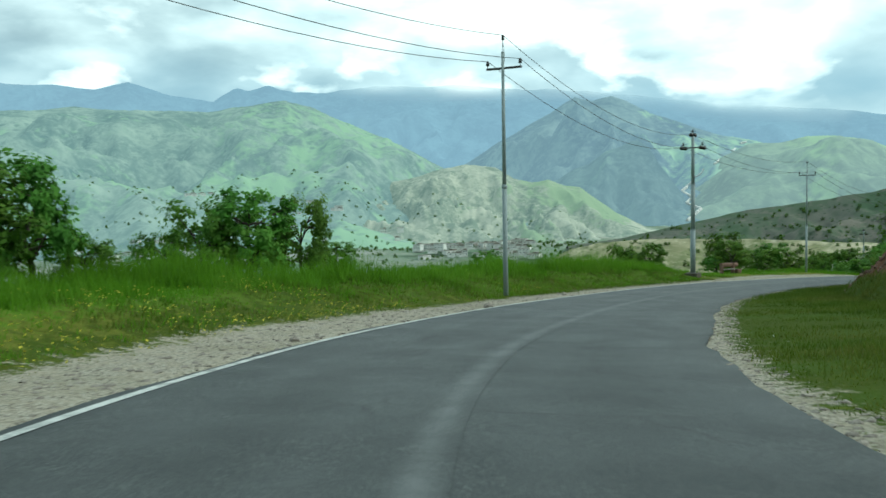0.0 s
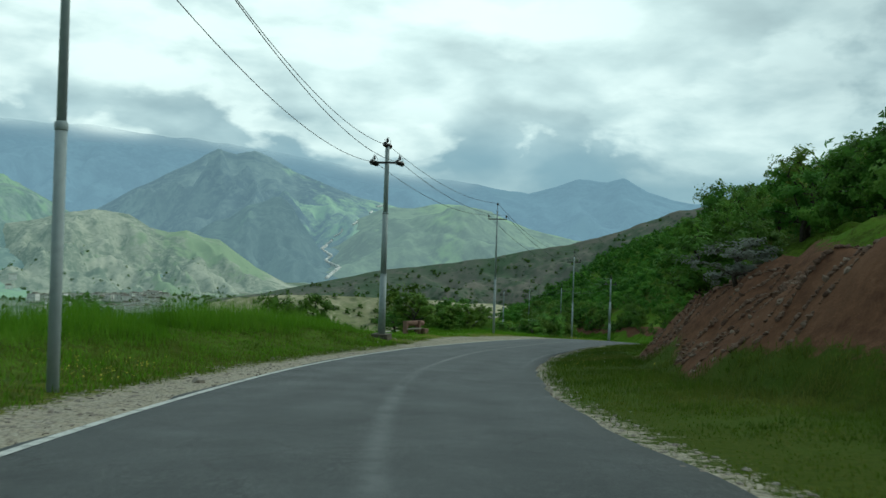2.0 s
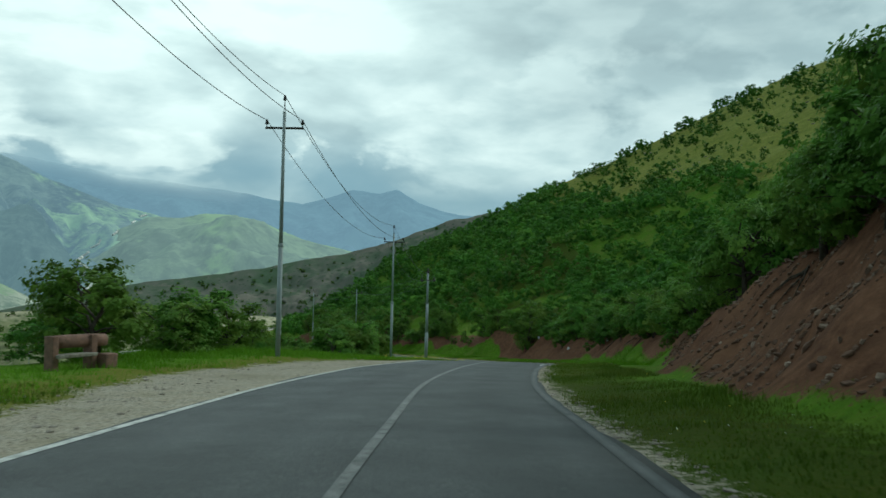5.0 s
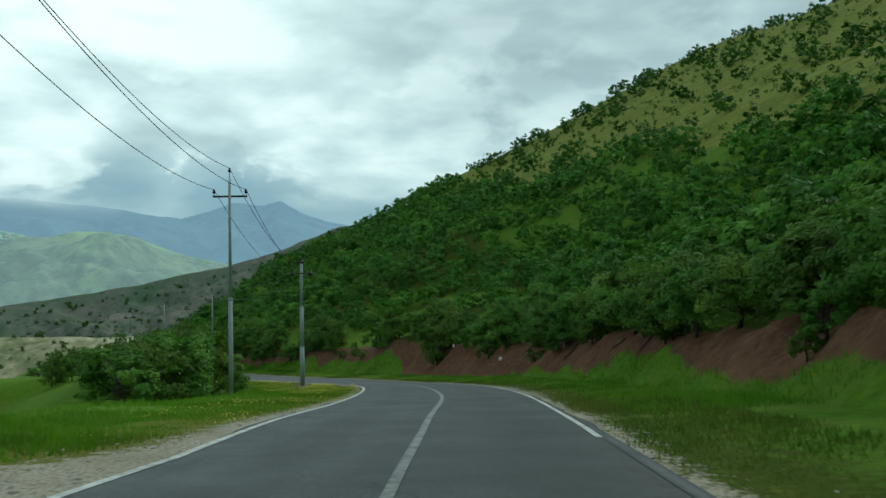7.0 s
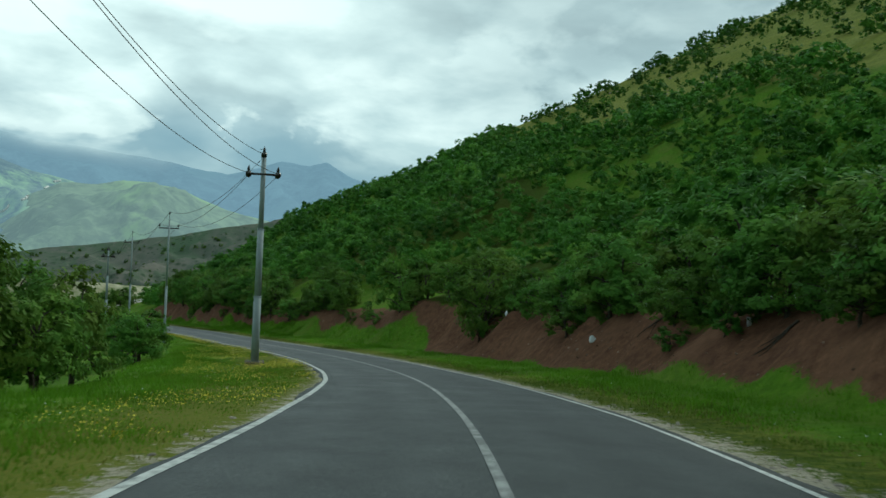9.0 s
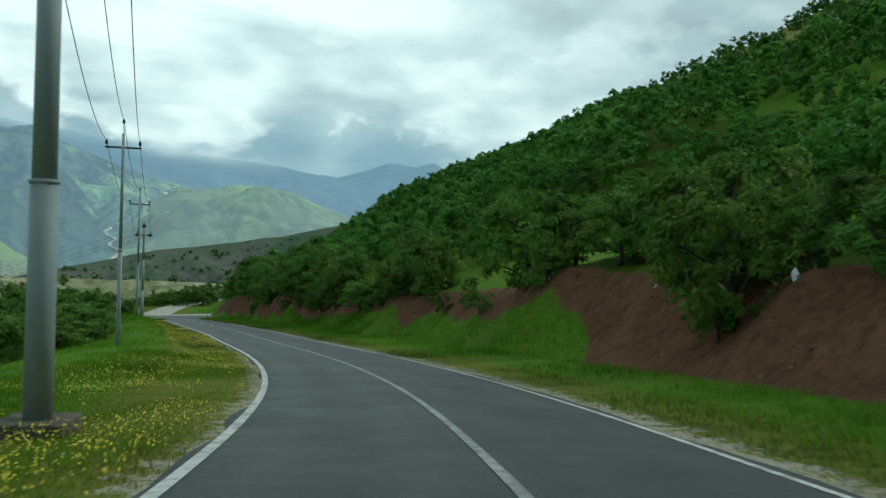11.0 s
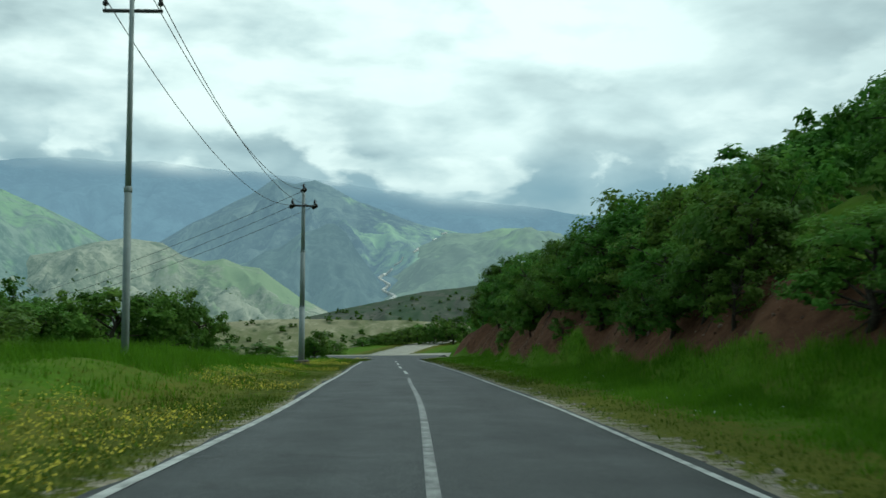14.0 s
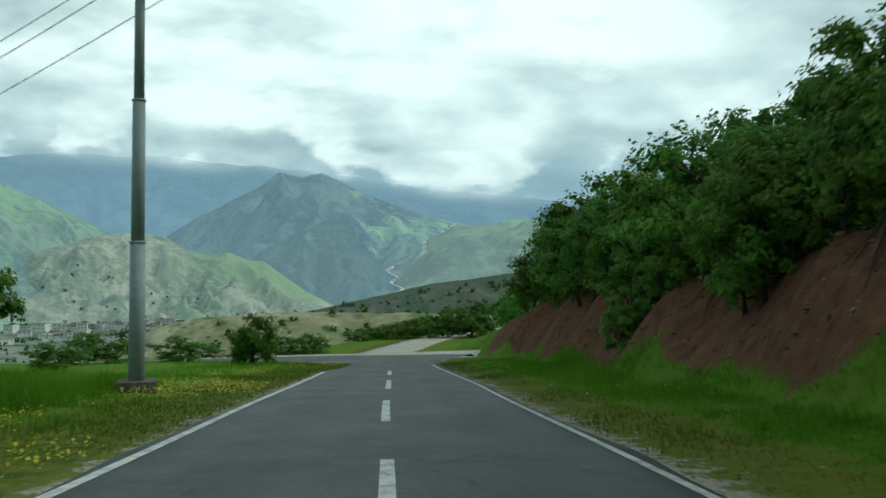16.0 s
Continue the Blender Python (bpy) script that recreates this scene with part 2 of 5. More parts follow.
def haze_glow_material(name, low, high, glow, meadow=(0.2, 0.3, 0.15), grain=1.0):
    """Far ranges down to the foothills, a plain backdrop: air haze is put in as faint bluish emission."""
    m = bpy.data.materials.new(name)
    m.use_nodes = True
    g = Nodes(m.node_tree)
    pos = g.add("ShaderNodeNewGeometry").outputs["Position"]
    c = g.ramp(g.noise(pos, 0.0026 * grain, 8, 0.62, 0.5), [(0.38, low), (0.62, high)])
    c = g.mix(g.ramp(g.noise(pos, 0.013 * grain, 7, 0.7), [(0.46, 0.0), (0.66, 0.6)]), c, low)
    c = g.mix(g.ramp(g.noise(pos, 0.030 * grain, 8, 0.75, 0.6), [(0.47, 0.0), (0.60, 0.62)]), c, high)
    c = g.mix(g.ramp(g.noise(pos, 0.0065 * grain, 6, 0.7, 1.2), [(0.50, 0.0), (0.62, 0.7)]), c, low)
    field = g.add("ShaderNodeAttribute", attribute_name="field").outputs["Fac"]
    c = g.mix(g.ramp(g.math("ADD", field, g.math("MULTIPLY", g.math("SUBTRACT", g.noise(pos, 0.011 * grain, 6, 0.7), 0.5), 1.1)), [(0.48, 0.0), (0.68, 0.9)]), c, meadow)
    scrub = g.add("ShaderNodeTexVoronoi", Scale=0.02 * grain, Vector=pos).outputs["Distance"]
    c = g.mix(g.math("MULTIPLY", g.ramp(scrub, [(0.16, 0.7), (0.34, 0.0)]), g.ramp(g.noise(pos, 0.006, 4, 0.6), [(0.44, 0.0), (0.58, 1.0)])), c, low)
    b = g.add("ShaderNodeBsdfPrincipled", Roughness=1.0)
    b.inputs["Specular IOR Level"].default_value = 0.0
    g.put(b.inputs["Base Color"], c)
    # emission imitates haze in the air between; the slopes give off no light
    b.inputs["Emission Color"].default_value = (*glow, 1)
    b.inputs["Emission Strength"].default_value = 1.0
    # cloud lies over the tops
    veil = g.add("ShaderNodeAttribute", attribute_name="veil").outputs["Fac"]
    torn = g.math("MULTIPLY", veil, g.math("ADD", 0.75, g.math("MULTIPLY", g.noise(pos, 0.004, 5, 0.55), 0.6)), clamp=True)
    s = g.add("ShaderNodeMixShader", Fac=torn)
    g.put(s.inputs[1], b.outputs[0])
    g.put(s.inputs[2], g.add("ShaderNodeBsdfTransparent").outputs[0])
    g.add("ShaderNodeOutputMaterial", Surface=s.outputs[0])
    return m


def thin_paint(colour, scale, stops):
    """Road paint worn down to the asphalt by the mesh's fade attribute."""
    def paint(g, p):
        road, rough = asphalt_paint(g, p)
        fade = g.add("ShaderNodeAttribute", attribute_name="fade").outputs["Fac"]
        return [g.mix(g.math("MULTIPLY", fade, g.ramp(g.noise(p, scale, 8, 0.72), stops)), road, colour), rough]
    return paint


FAINT = material("rubbed_road_paint", thin_paint((0.125, 0.13, 0.13), 1.1, [(0.36, 1.0), (0.62, 0.25)]), bump=0.35, bump_scale=60, spec=0.35)
CENTRE = material("faded_centre_paint", thin_paint((0.40, 0.40, 0.385), 3.5, [(0.40, 1.0), (0.64, 0.2)]), bump=0.35, bump_scale=60, spec=0.35)
ASPHALT = material("asphalt", asphalt_paint, bump=0.35, bump_scale=60, spec=0.35)
PAINT = material("worn_road_paint", lambda g, p: g.mix(g.ramp(g.noise(p, 3.5, 8, 0.75), [(0.45, 0.0), (0.68, 0.9)]), (0.58, 0.58, 0.55), (0.10, 0.105, 0.10)), 0.8, 0.2, 50)
GROUND = material("verge_and_hillside", ground_paint, 0.95, 0.9, 7.0, spec=0.05)
STEEL = material("galvanised_steel", two((0.27, 0.315, 0.315), (0.33, 0.37, 0.37), (0.25, 0.29, 0.285), 0.8, 5), 0.6, 0.03, 30, 0.0)
IRON = material("dark_iron", two((0.03, 0.03, 0.03), (0.06, 0.06, 0.06), (0.09, 0.06, 0.045), 8, 20), 0.6)
GLAZE = material("brown_porcelain", lambda g, p: (0.018, 0.014, 0.013), 0.3, spec=0.5)
CABLE = material("cable_aluminium", lambda g, p: (0.10, 0.105, 0.11), 0.6, metal=0.3)
CONCRETE = material("old_concrete", two((0.20, 0.18, 0.15), (0.30, 0.28, 0.24), (0.13, 0.11, 0.08), 3, 9), 0.95, 0.5, 18)
STAINED = material("stained_concrete", two((0.085, 0.072, 0.052), (0.16, 0.14, 0.11), (0.05, 0.045, 0.032), 4, 11), 0.95, 0.6, 18)
RUST = material("rusty_brown_paint", two((0.17, 0.095, 0.070), (0.26, 0.155, 0.115), (0.12, 0.08, 0.065), 3, 9), 0.85, 0.4, 18)
BARK = material("bark", two((0.045, 0.036, 0.026), (0.10, 0.085, 0.065), (0.03, 0.025, 0.02), 6, 20), 0.95, 0.6, 30)
LEAF = leaf_material("oak_leaves", (0.060, 0.132, 0.021), (0.114, 0.222, 0.034), (0.210, 0.325, 0.058), 0.36)
LEAF_FAR = leaf_material("woodland_leaves", (0.046, 0.112, 0.017), (0.092, 0.196, 0.027), (0.175, 0.295, 0.044), 0.32)
LEAF_GREY = leaf_material("grey_bush_leaves", (0.11, 0.125, 0.10), (0.20, 0.215, 0.175), (0.30, 0.31, 0.26))
BLADE = leaf_material("grass_blades", (0.085, 0.165, 0.010), (0.130, 0.250, 0.015), (0.18, 0.285, 0.032), 0.5)
BLADE_DRY = leaf_material("dry_grass_blades", (0.12, 0.155, 0.02), (0.17, 0.185, 0.032), (0.22, 0.21, 0.06), 0.5)
BLADE_OLIVE = leaf_material("olive_grass_blades", (0.055, 0.100, 0.010), (0.090, 0.140, 0.016), (0.150, 0.165, 0.036), 0.45)
PETAL = material("yellow_petals", lambda g, p: (0.66, 0.56, 0.06), 0.7)
PETAL_WHITE = material("white_petals", lambda g, p: (0.75, 0.75, 0.66), 0.7)
STONE = material("pale_stone", two((0.22, 0.19, 0.16), (0.38, 0.34, 0.29), (0.15, 0.12, 0.10), 4, 15), 0.95, 0.5, 20)


def bank_stone(g, p):
    island = g.add("ShaderNodeNewGeometry").outputs["Random Per Island"]
    mixed = g.math("ADD", g.math("MULTIPLY", island, 0.7), g.math("MULTIPLY", g.add("ShaderNodeObjectInfo").outputs["Random"], 0.3))
    c = g.ramp(mixed, [(0.1, (0.090, 0.053, 0.036)), (0.45, (0.160, 0.096, 0.066)), (0.75, (0.21, 0.138, 0.098)), (0.99, (0.40, 0.32, 0.25))])
    return g.mix(g.ramp(g.noise(p, 9, 5, 0.7), [(0.4, 0.0), (0.7, 0.5)]), c, (0.10, 0.062, 0.046))


STONE_RED = material("red_brown_stone", bank_stone, 0.95, 0.6, 20)
PLASTIC = material("white_plastic", lambda g, p: (0.75, 0.77, 0.78), 0.4, 0.3, 20)
PLASTIC_BLUE = material("teal_plastic", lambda g, p: (0.03, 0.14, 0.16), 0.4, 0.3, 20)
WALLS = material("pale_house_walls", two((0.62, 0.61, 0.57), (0.80, 0.79, 0.75), (0.52, 0.50, 0.46), 0.05, 0.3), 0.9)
PANE = material("dark_window_glass", lambda g, p: (0.03, 0.035, 0.04), 0.15, spec=0.5)
CHALK = material("pale_track_gravel", two((0.70, 0.69, 0.66), (0.82, 0.81, 0.78), (0.62, 0.60, 0.57), 0.02, 0.2), 0.95)
DIRT = material("pale_dirt_track", two((0.36, 0.335, 0.28), (0.50, 0.47, 0.40), (0.27, 0.25, 0.20), 0.5, 3), 0.95, 0.4, 12)
# haze over the valley is mixed into these paler, bluer land colours
M_FLOOR = material("valley_floor", land_paint((0.165, 0.235, 0.150), (0.255, 0.295, 0.225), (0.37, 0.365, 0.32), (0.080, 0.112, 0.098), 0.0035, 0.030), 1.0, spec=0.0)
# third colour is painted air haze, on nearer slopes and foothills too
M_GREEN = haze_glow_material("green_valley_slopes", (0.050, 0.080, 0.066), (0.235, 0.270, 0.205), (0.100, 0.146, 0.154), (0.210, 0.315, 0.145), 1.9)
M_TAN = haze_glow_material("tan_foothills", (0.110, 0.142, 0.098), (0.44, 0.42, 0.32), (0.070, 0.095, 0.095), (0.225, 0.295, 0.155), 3.4)
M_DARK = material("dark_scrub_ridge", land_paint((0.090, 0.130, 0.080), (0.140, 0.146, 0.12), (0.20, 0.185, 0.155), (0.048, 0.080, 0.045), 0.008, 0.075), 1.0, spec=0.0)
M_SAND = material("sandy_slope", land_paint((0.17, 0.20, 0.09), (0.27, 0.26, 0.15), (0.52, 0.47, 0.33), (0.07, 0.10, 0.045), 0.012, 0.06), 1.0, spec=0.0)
M_BLUE = haze_glow_material("blue_far_range", (0.030, 0.050, 0.065), (0.075, 0.115, 0.13), (0.165, 0.24, 0.31), (0.06, 0.095, 0.10))
M_MID = haze_glow_material("grey_green_mountain", (0.035, 0.054, 0.066), (0.17, 0.205, 0.175), (0.120, 0.170, 0.208), (0.27, 0.38, 0.18))
# cloud shadow on the spur is painted in: darker than the mountain behind
M_SPUR = haze_glow_material("cloud_shaded_spur", (0.028, 0.044, 0.048), (0.115, 0.145, 0.125), (0.115, 0.164, 0.192), (0.15, 0.20, 0.14))
M_HILL = haze_glow_material("green_far_hill", (0.085, 0.115, 0.095), (0.21, 0.265, 0.17), (0.120, 0.155, 0.165), (0.25, 0.35, 0.16))


# ---- builders ----
class Mesh:
    """Gathers vertices and faces for one mesh object."""

    def __init__(self):
        self.v, self.f, self.m = [], [], []

    def add(self, verts, faces, slot=0):
        n = len(self.v)
        self.v += [tuple(p) for p in verts]
        self.f += [tuple(i + n for i in q) for q in faces]
        self.m += [slot] * len(faces)

    def tube(self, pts, radii, sides=8, caps=True, slot=0):
        n = len(self.v)
        pts = [Vector(p) for p in pts]
        for i, p in enumerate(pts):
            d = (pts[min(i + 1, len(pts) - 1)] - pts[max(i - 1, 0)]).normalized()
            a = d.orthogonal().normalized() if abs(d.z) < 0.999 else Vector((1, 0, 0))
            if i and abs(d.z) < 0.999:
                a = (last - d * last.dot(d)).normalized()
            last = a
            b = d.cross(a)
            for k in range(sides):
                w = 2 * math.pi * k / sides
                self.v.append(tuple(p + (a * math.cos(w) + b * math.sin(w)) * radii[i]))
        for i in range(len(pts) - 1):
            for k in range(sides):
                k2 = (k + 1) % sides
                self.f.append((n + i * sides + k, n + i * sides + k2, n + (i + 1) * sides + k2, n + (i + 1) * sides + k))
                self.m.append(slot)
        if caps:
            self.f.append(tuple(n + k for k in range(sides))[::-1])
            self.f.append(tuple(n + (len(pts) - 1) * sides + k for k in range(sides)))
            self.m += [slot, slot]

    def box(self, c, s, bevel=0.0, turn=0.0, slot=0):
        bm = bmesh.new()
        bmesh.ops.create_cube(bm, size=1, matrix=Matrix.Translation(c) @ Matrix.Rotation(turn, 4, "Z") @ Matrix.Diagonal((*s, 1)))
        if bevel:
            bmesh.ops.bevel(bm, geom=list(bm.edges), offset=bevel, segments=2, affect="EDGES", profile=0.6)
        bm.verts.index_update()
        self.add([v.co for v in bm.verts], [[v.index for v in q.verts] for q in bm.faces], slot)
        bm.free()

    def data(self, name, materials, smooth=True):
        me = bpy.data.meshes.new(name)
        me.from_pydata(self.v, [], self.f)
        for m in materials if isinstance(materials, (list, tuple)) else [materials]:
            me.materials.append(m)
        me.polygons.foreach_set("material_index", self.m)
        me.polygons.foreach_set("use_smooth", [smooth] * len(self.f))
        me.update()
        return me


def part(name, mesh, mat, parent, label="", smooth=True):
    ob = new(name, mesh.data(name, mat, smooth) if isinstance(mesh, Mesh) else mesh)
    ob.parent = parent
    if label:
        ob["label"] = label
    return ob


def array_mesh(name, verts, faces, mat, smooth=True, attributes=None):
    """A mesh from numpy arrays; faces all with the same number of corners."""
    me = bpy.data.meshes.new(name)
    k = faces.shape[1]
    me.vertices.add(len(verts))
    me.vertices.foreach_set("co", np.asarray(verts, np.float32).ravel())
    me.loops.add(faces.size)
    me.loops.foreach_set("vertex_index", faces.astype(np.int32).ravel())
    me.polygons.add(len(faces))
    me.polygons.foreach_set("loop_start", np.arange(0, faces.size, k, dtype=np.int32))
    me.polygons.foreach_set("use_smooth", np.full(len(faces), smooth))
    me.materials.append(mat)
    for key, values in (attributes or {}).items():
        me.attributes.new(key, "FLOAT", "POINT").data.foreach_set("value", np.asarray(values, np.float32))
    me.update(calc_edges=True)
    me.validate()
    return me


def grid_faces(rows, cols):
    i = np.arange((rows - 1) * cols).reshape(rows - 1, cols)[:, :-1].ravel()
    return np.stack([i, i + 1, i + cols + 1, i + cols], 1)


def smooth01(x, a, b):
    w = np.clip((x - a) / (b - a), 0, 1)
    return w * w * (3 - 2 * w)


_rng = np.random.RandomState(5)
_LAT = _rng.rand(64, 64)


def soft_noise(x, y, scale):
    """Smooth value noise from -1 to 1 over arrays, scale metres to a cell."""
    u, v = np.asarray(x) / scale, np.asarray(y) / scale
    i, j = np.floor(u).astype(int), np.floor(v).astype(int)
    a, b = u - i, v - j
    a, b = a * a * (3 - 2 * a), b * b * (3 - 2 * b)

    def at(p, q):
        return _LAT[p % 64, q % 64]
    return 2 * ((at(i, j) * (1 - a) + at(i + 1, j) * a) * (1 - b) + (at(i, j + 1) * (1 - a) + at(i + 1, j + 1) * a) * b) - 1


def rough_noise(x, y, scale, octaves=4, gain=0.5):
    total, amp = 0.0, 1.0
    for k in range(octaves):
        total = total + amp * soft_noise(np.asarray(x) + 17.3 * k, np.asarray(y) - 9.1 * k, scale / 2 ** k)
        amp *= gain
    return total


# ---- the road's line, and the ground round it ----
LINE = [(0.7, -80.0, 6.2), (0.5, -23.9, 2.10), (-0.3, 0.1, -0.01), (0.6, 12.1, -1.03), (3.8, 23.6, -2.02), (7.9, 34.9, -3.06), (12.5, 45.0, -3.96), (18.3, 54.5, -4.75),
        (24.9, 63.3, -5.53), (31.8, 71.8, -6.32), (39.3, 79.9, -7.11), (47.2, 87.7, -8.01), (55.0, 95.4, -9.11), (62.6, 103.4, -10.22), (69.7, 111.8, -11.33), (76.3, 120.8, -12.47),
        (82.3, 130.1, -13.64), (87.5, 139.8, -14.70), (92.0, 150.0, -15.70), (95.8, 160.4, -16.65), (99.1, 170.9, -17.53), (102.1, 181.4, -18.32), (105.1, 192.0, -19.09),
        (107.9, 202.7, -19.87), (110.7, 213.3, -20.66), (113.3, 224.0, -21.44), (116.0, 234.7, -22.23), (118.7, 245.5, -23.03), (122.7, 261.5, -24.20), (129.0, 290.0, -26.6), (139.0, 322.0, -28.5),
        (158.0, 358.0, -29.4), (190.0, 395.0, -29.8)]


def spline(points, step):
    """Points about step metres apart along a smooth curve."""
    p = [Vector(q) for q in points]
    p = [2 * p[0] - p[1], *p, 2 * p[-1] - p[-2]]
    out = []
    for i in range(1, len(p) - 2):
        n = max(1, round((p[i + 1] - p[i]).length / step))
        for k in range(n):
            w = k / n
            out.append(0.5 * (2 * p[i] + (p[i + 1] - p[i - 1]) * w + (2 * p[i - 1] - 5 * p[i] + 4 * p[i + 1] - p[i + 2]) * w ** 2 + (3 * p[i] - p[i - 1] - 3 * p[i + 1] + p[i + 2]) * w ** 3))
    out.append(p[-2])
    return np.array([tuple(q) for q in out])


ROAD = spline(LINE, 0.75)
RUN = np.r_[0, np.cumsum(np.hypot(*np.diff(ROAD[:, :2], axis=0).T))]
RUN -= RUN[np.abs(ROAD[:, 1] - 0.1).argmin()]
_d = np.gradient(ROAD[:, :2], axis=0)
_d /= np.hypot(_d[:, 0], _d[:, 1])[:, None]
SIDE = np.stack([_d[:, 1], -_d[:, 0]], 1)
HALF = 2.95


def half_left(s):
    """From the centre line to the valley-side edge line."""
    return np.interp(s, [15, 33, 47, 58, 76, 89, 98, 106, 126, 135, 146, 160, 200, 220, 246, 266, 278, 284, 288, 292, 299, 305, 309, 314], [3.55, 3.6, 3.5, 3.35, 3.5, 3.5, 3.05, 3.3, 3.45, 3.35, 3.0, 3.05, 3.0, 2.85, 2.95, 2.75, 2.7, 1.9, 1.8, 3.4, 8.0, 11.0, 6.0, 2.75])


def half_right(s):
    """From the centre line to the hill-side edge line."""
    return np.interp(s, [15, 33, 47, 58, 67, 76, 98, 106, 115, 126, 135, 146, 160, 200, 220, 246, 266, 286, 293, 305, 312], [3.05, 2.9, 3.15, 3.05, 2.8, 2.85, 2.65, 2.8, 3.0, 3.3, 3.4, 3.05, 2.9, 2.95, 2.9, 2.7, 2.6, 2.1, 2.5, 4.2, 2.6])


def road_place(x, y):
    """Distance along the road, offset to its right, and the road's height, for arrays."""
    x, y = np.asarray(x, float).ravel(), np.asarray(y, float).ravel()
    s, o, z = np.empty(len(x)), np.empty(len(x)), np.empty(len(x))
    knots = ROAD[::4]
    for a in range(0, len(x), 20000):
        b = slice(a, a + 20000)
        near = ((x[b, None] - knots[None, :, 0]) ** 2 + (y[b, None] - knots[None, :, 1]) ** 2).argmin(1) * 4
        best = np.full(len(near), 1e18)
        idx = near.copy()
        for k in range(-4, 5):
            j = np.clip(near + k, 0, len(ROAD) - 1)
            d2 = (x[b] - ROAD[j, 0]) ** 2 + (y[b] - ROAD[j, 1]) ** 2
            idx = np.where(d2 < best, j, idx)
            best = np.minimum(best, d2)
        dx, dy = x[b] - ROAD[idx, 0], y[b] - ROAD[idx, 1]
        along = dx * _d[idx, 0] + dy * _d[idx, 1]
        across = dx * SIDE[idx, 0] + dy * SIDE[idx, 1]
        s[b] = RUN[idx] + np.clip(along, -2, 2)
        o[b] = np.where((np.abs(across) < 9) & (np.abs(along) < 1.2), across, np.sign(across) * np.sqrt(best))
        z[b] = ROAD[idx, 2] + np.clip(along, -2, 2) * np.gradient(ROAD[:, 2], RUN)[idx]
    return s, o, z


def bank_foot(s):
    return np.interp(s, [-20, 30, 45, 75, 95, 115, 140, 165, 200, 225, 260, 300], [9, 8.5, 6.8, 6.4, 7.6, 8.4, 8.6, 8.6, 8.0, 7.0, 6.8, 7])


def bank_height(s):
    return np.interp(s, [-20, 18, 38, 60, 85, 100, 118, 140, 165, 190, 215, 250, 262, 278, 297, 312], [1.0, 1.0, 3.0, 4.0, 3.8, 2.4, 1.9, 2.4, 2.9, 3.1, 2.8, 2.8, 2.9, 3.6, 3.1, 0.3])


def bank_run(s):
    """How far the bank goes back while it rises."""
    return np.maximum(bank_height(s) * np.interp(s, [222, 250], [1.05, 0.8]), 1.5)


HILL_AX, HILL_UP = (0.485, 0.875), (0.875, -0.485)


def hill_place(x, y):
    """Along the hill and up its slope."""
    return (x - 70) * HILL_AX[0] + (y - 95) * HILL_AX[1], (x - 70) * HILL_UP[0] + (y - 95) * HILL_UP[1]


VALLEY = -78.0


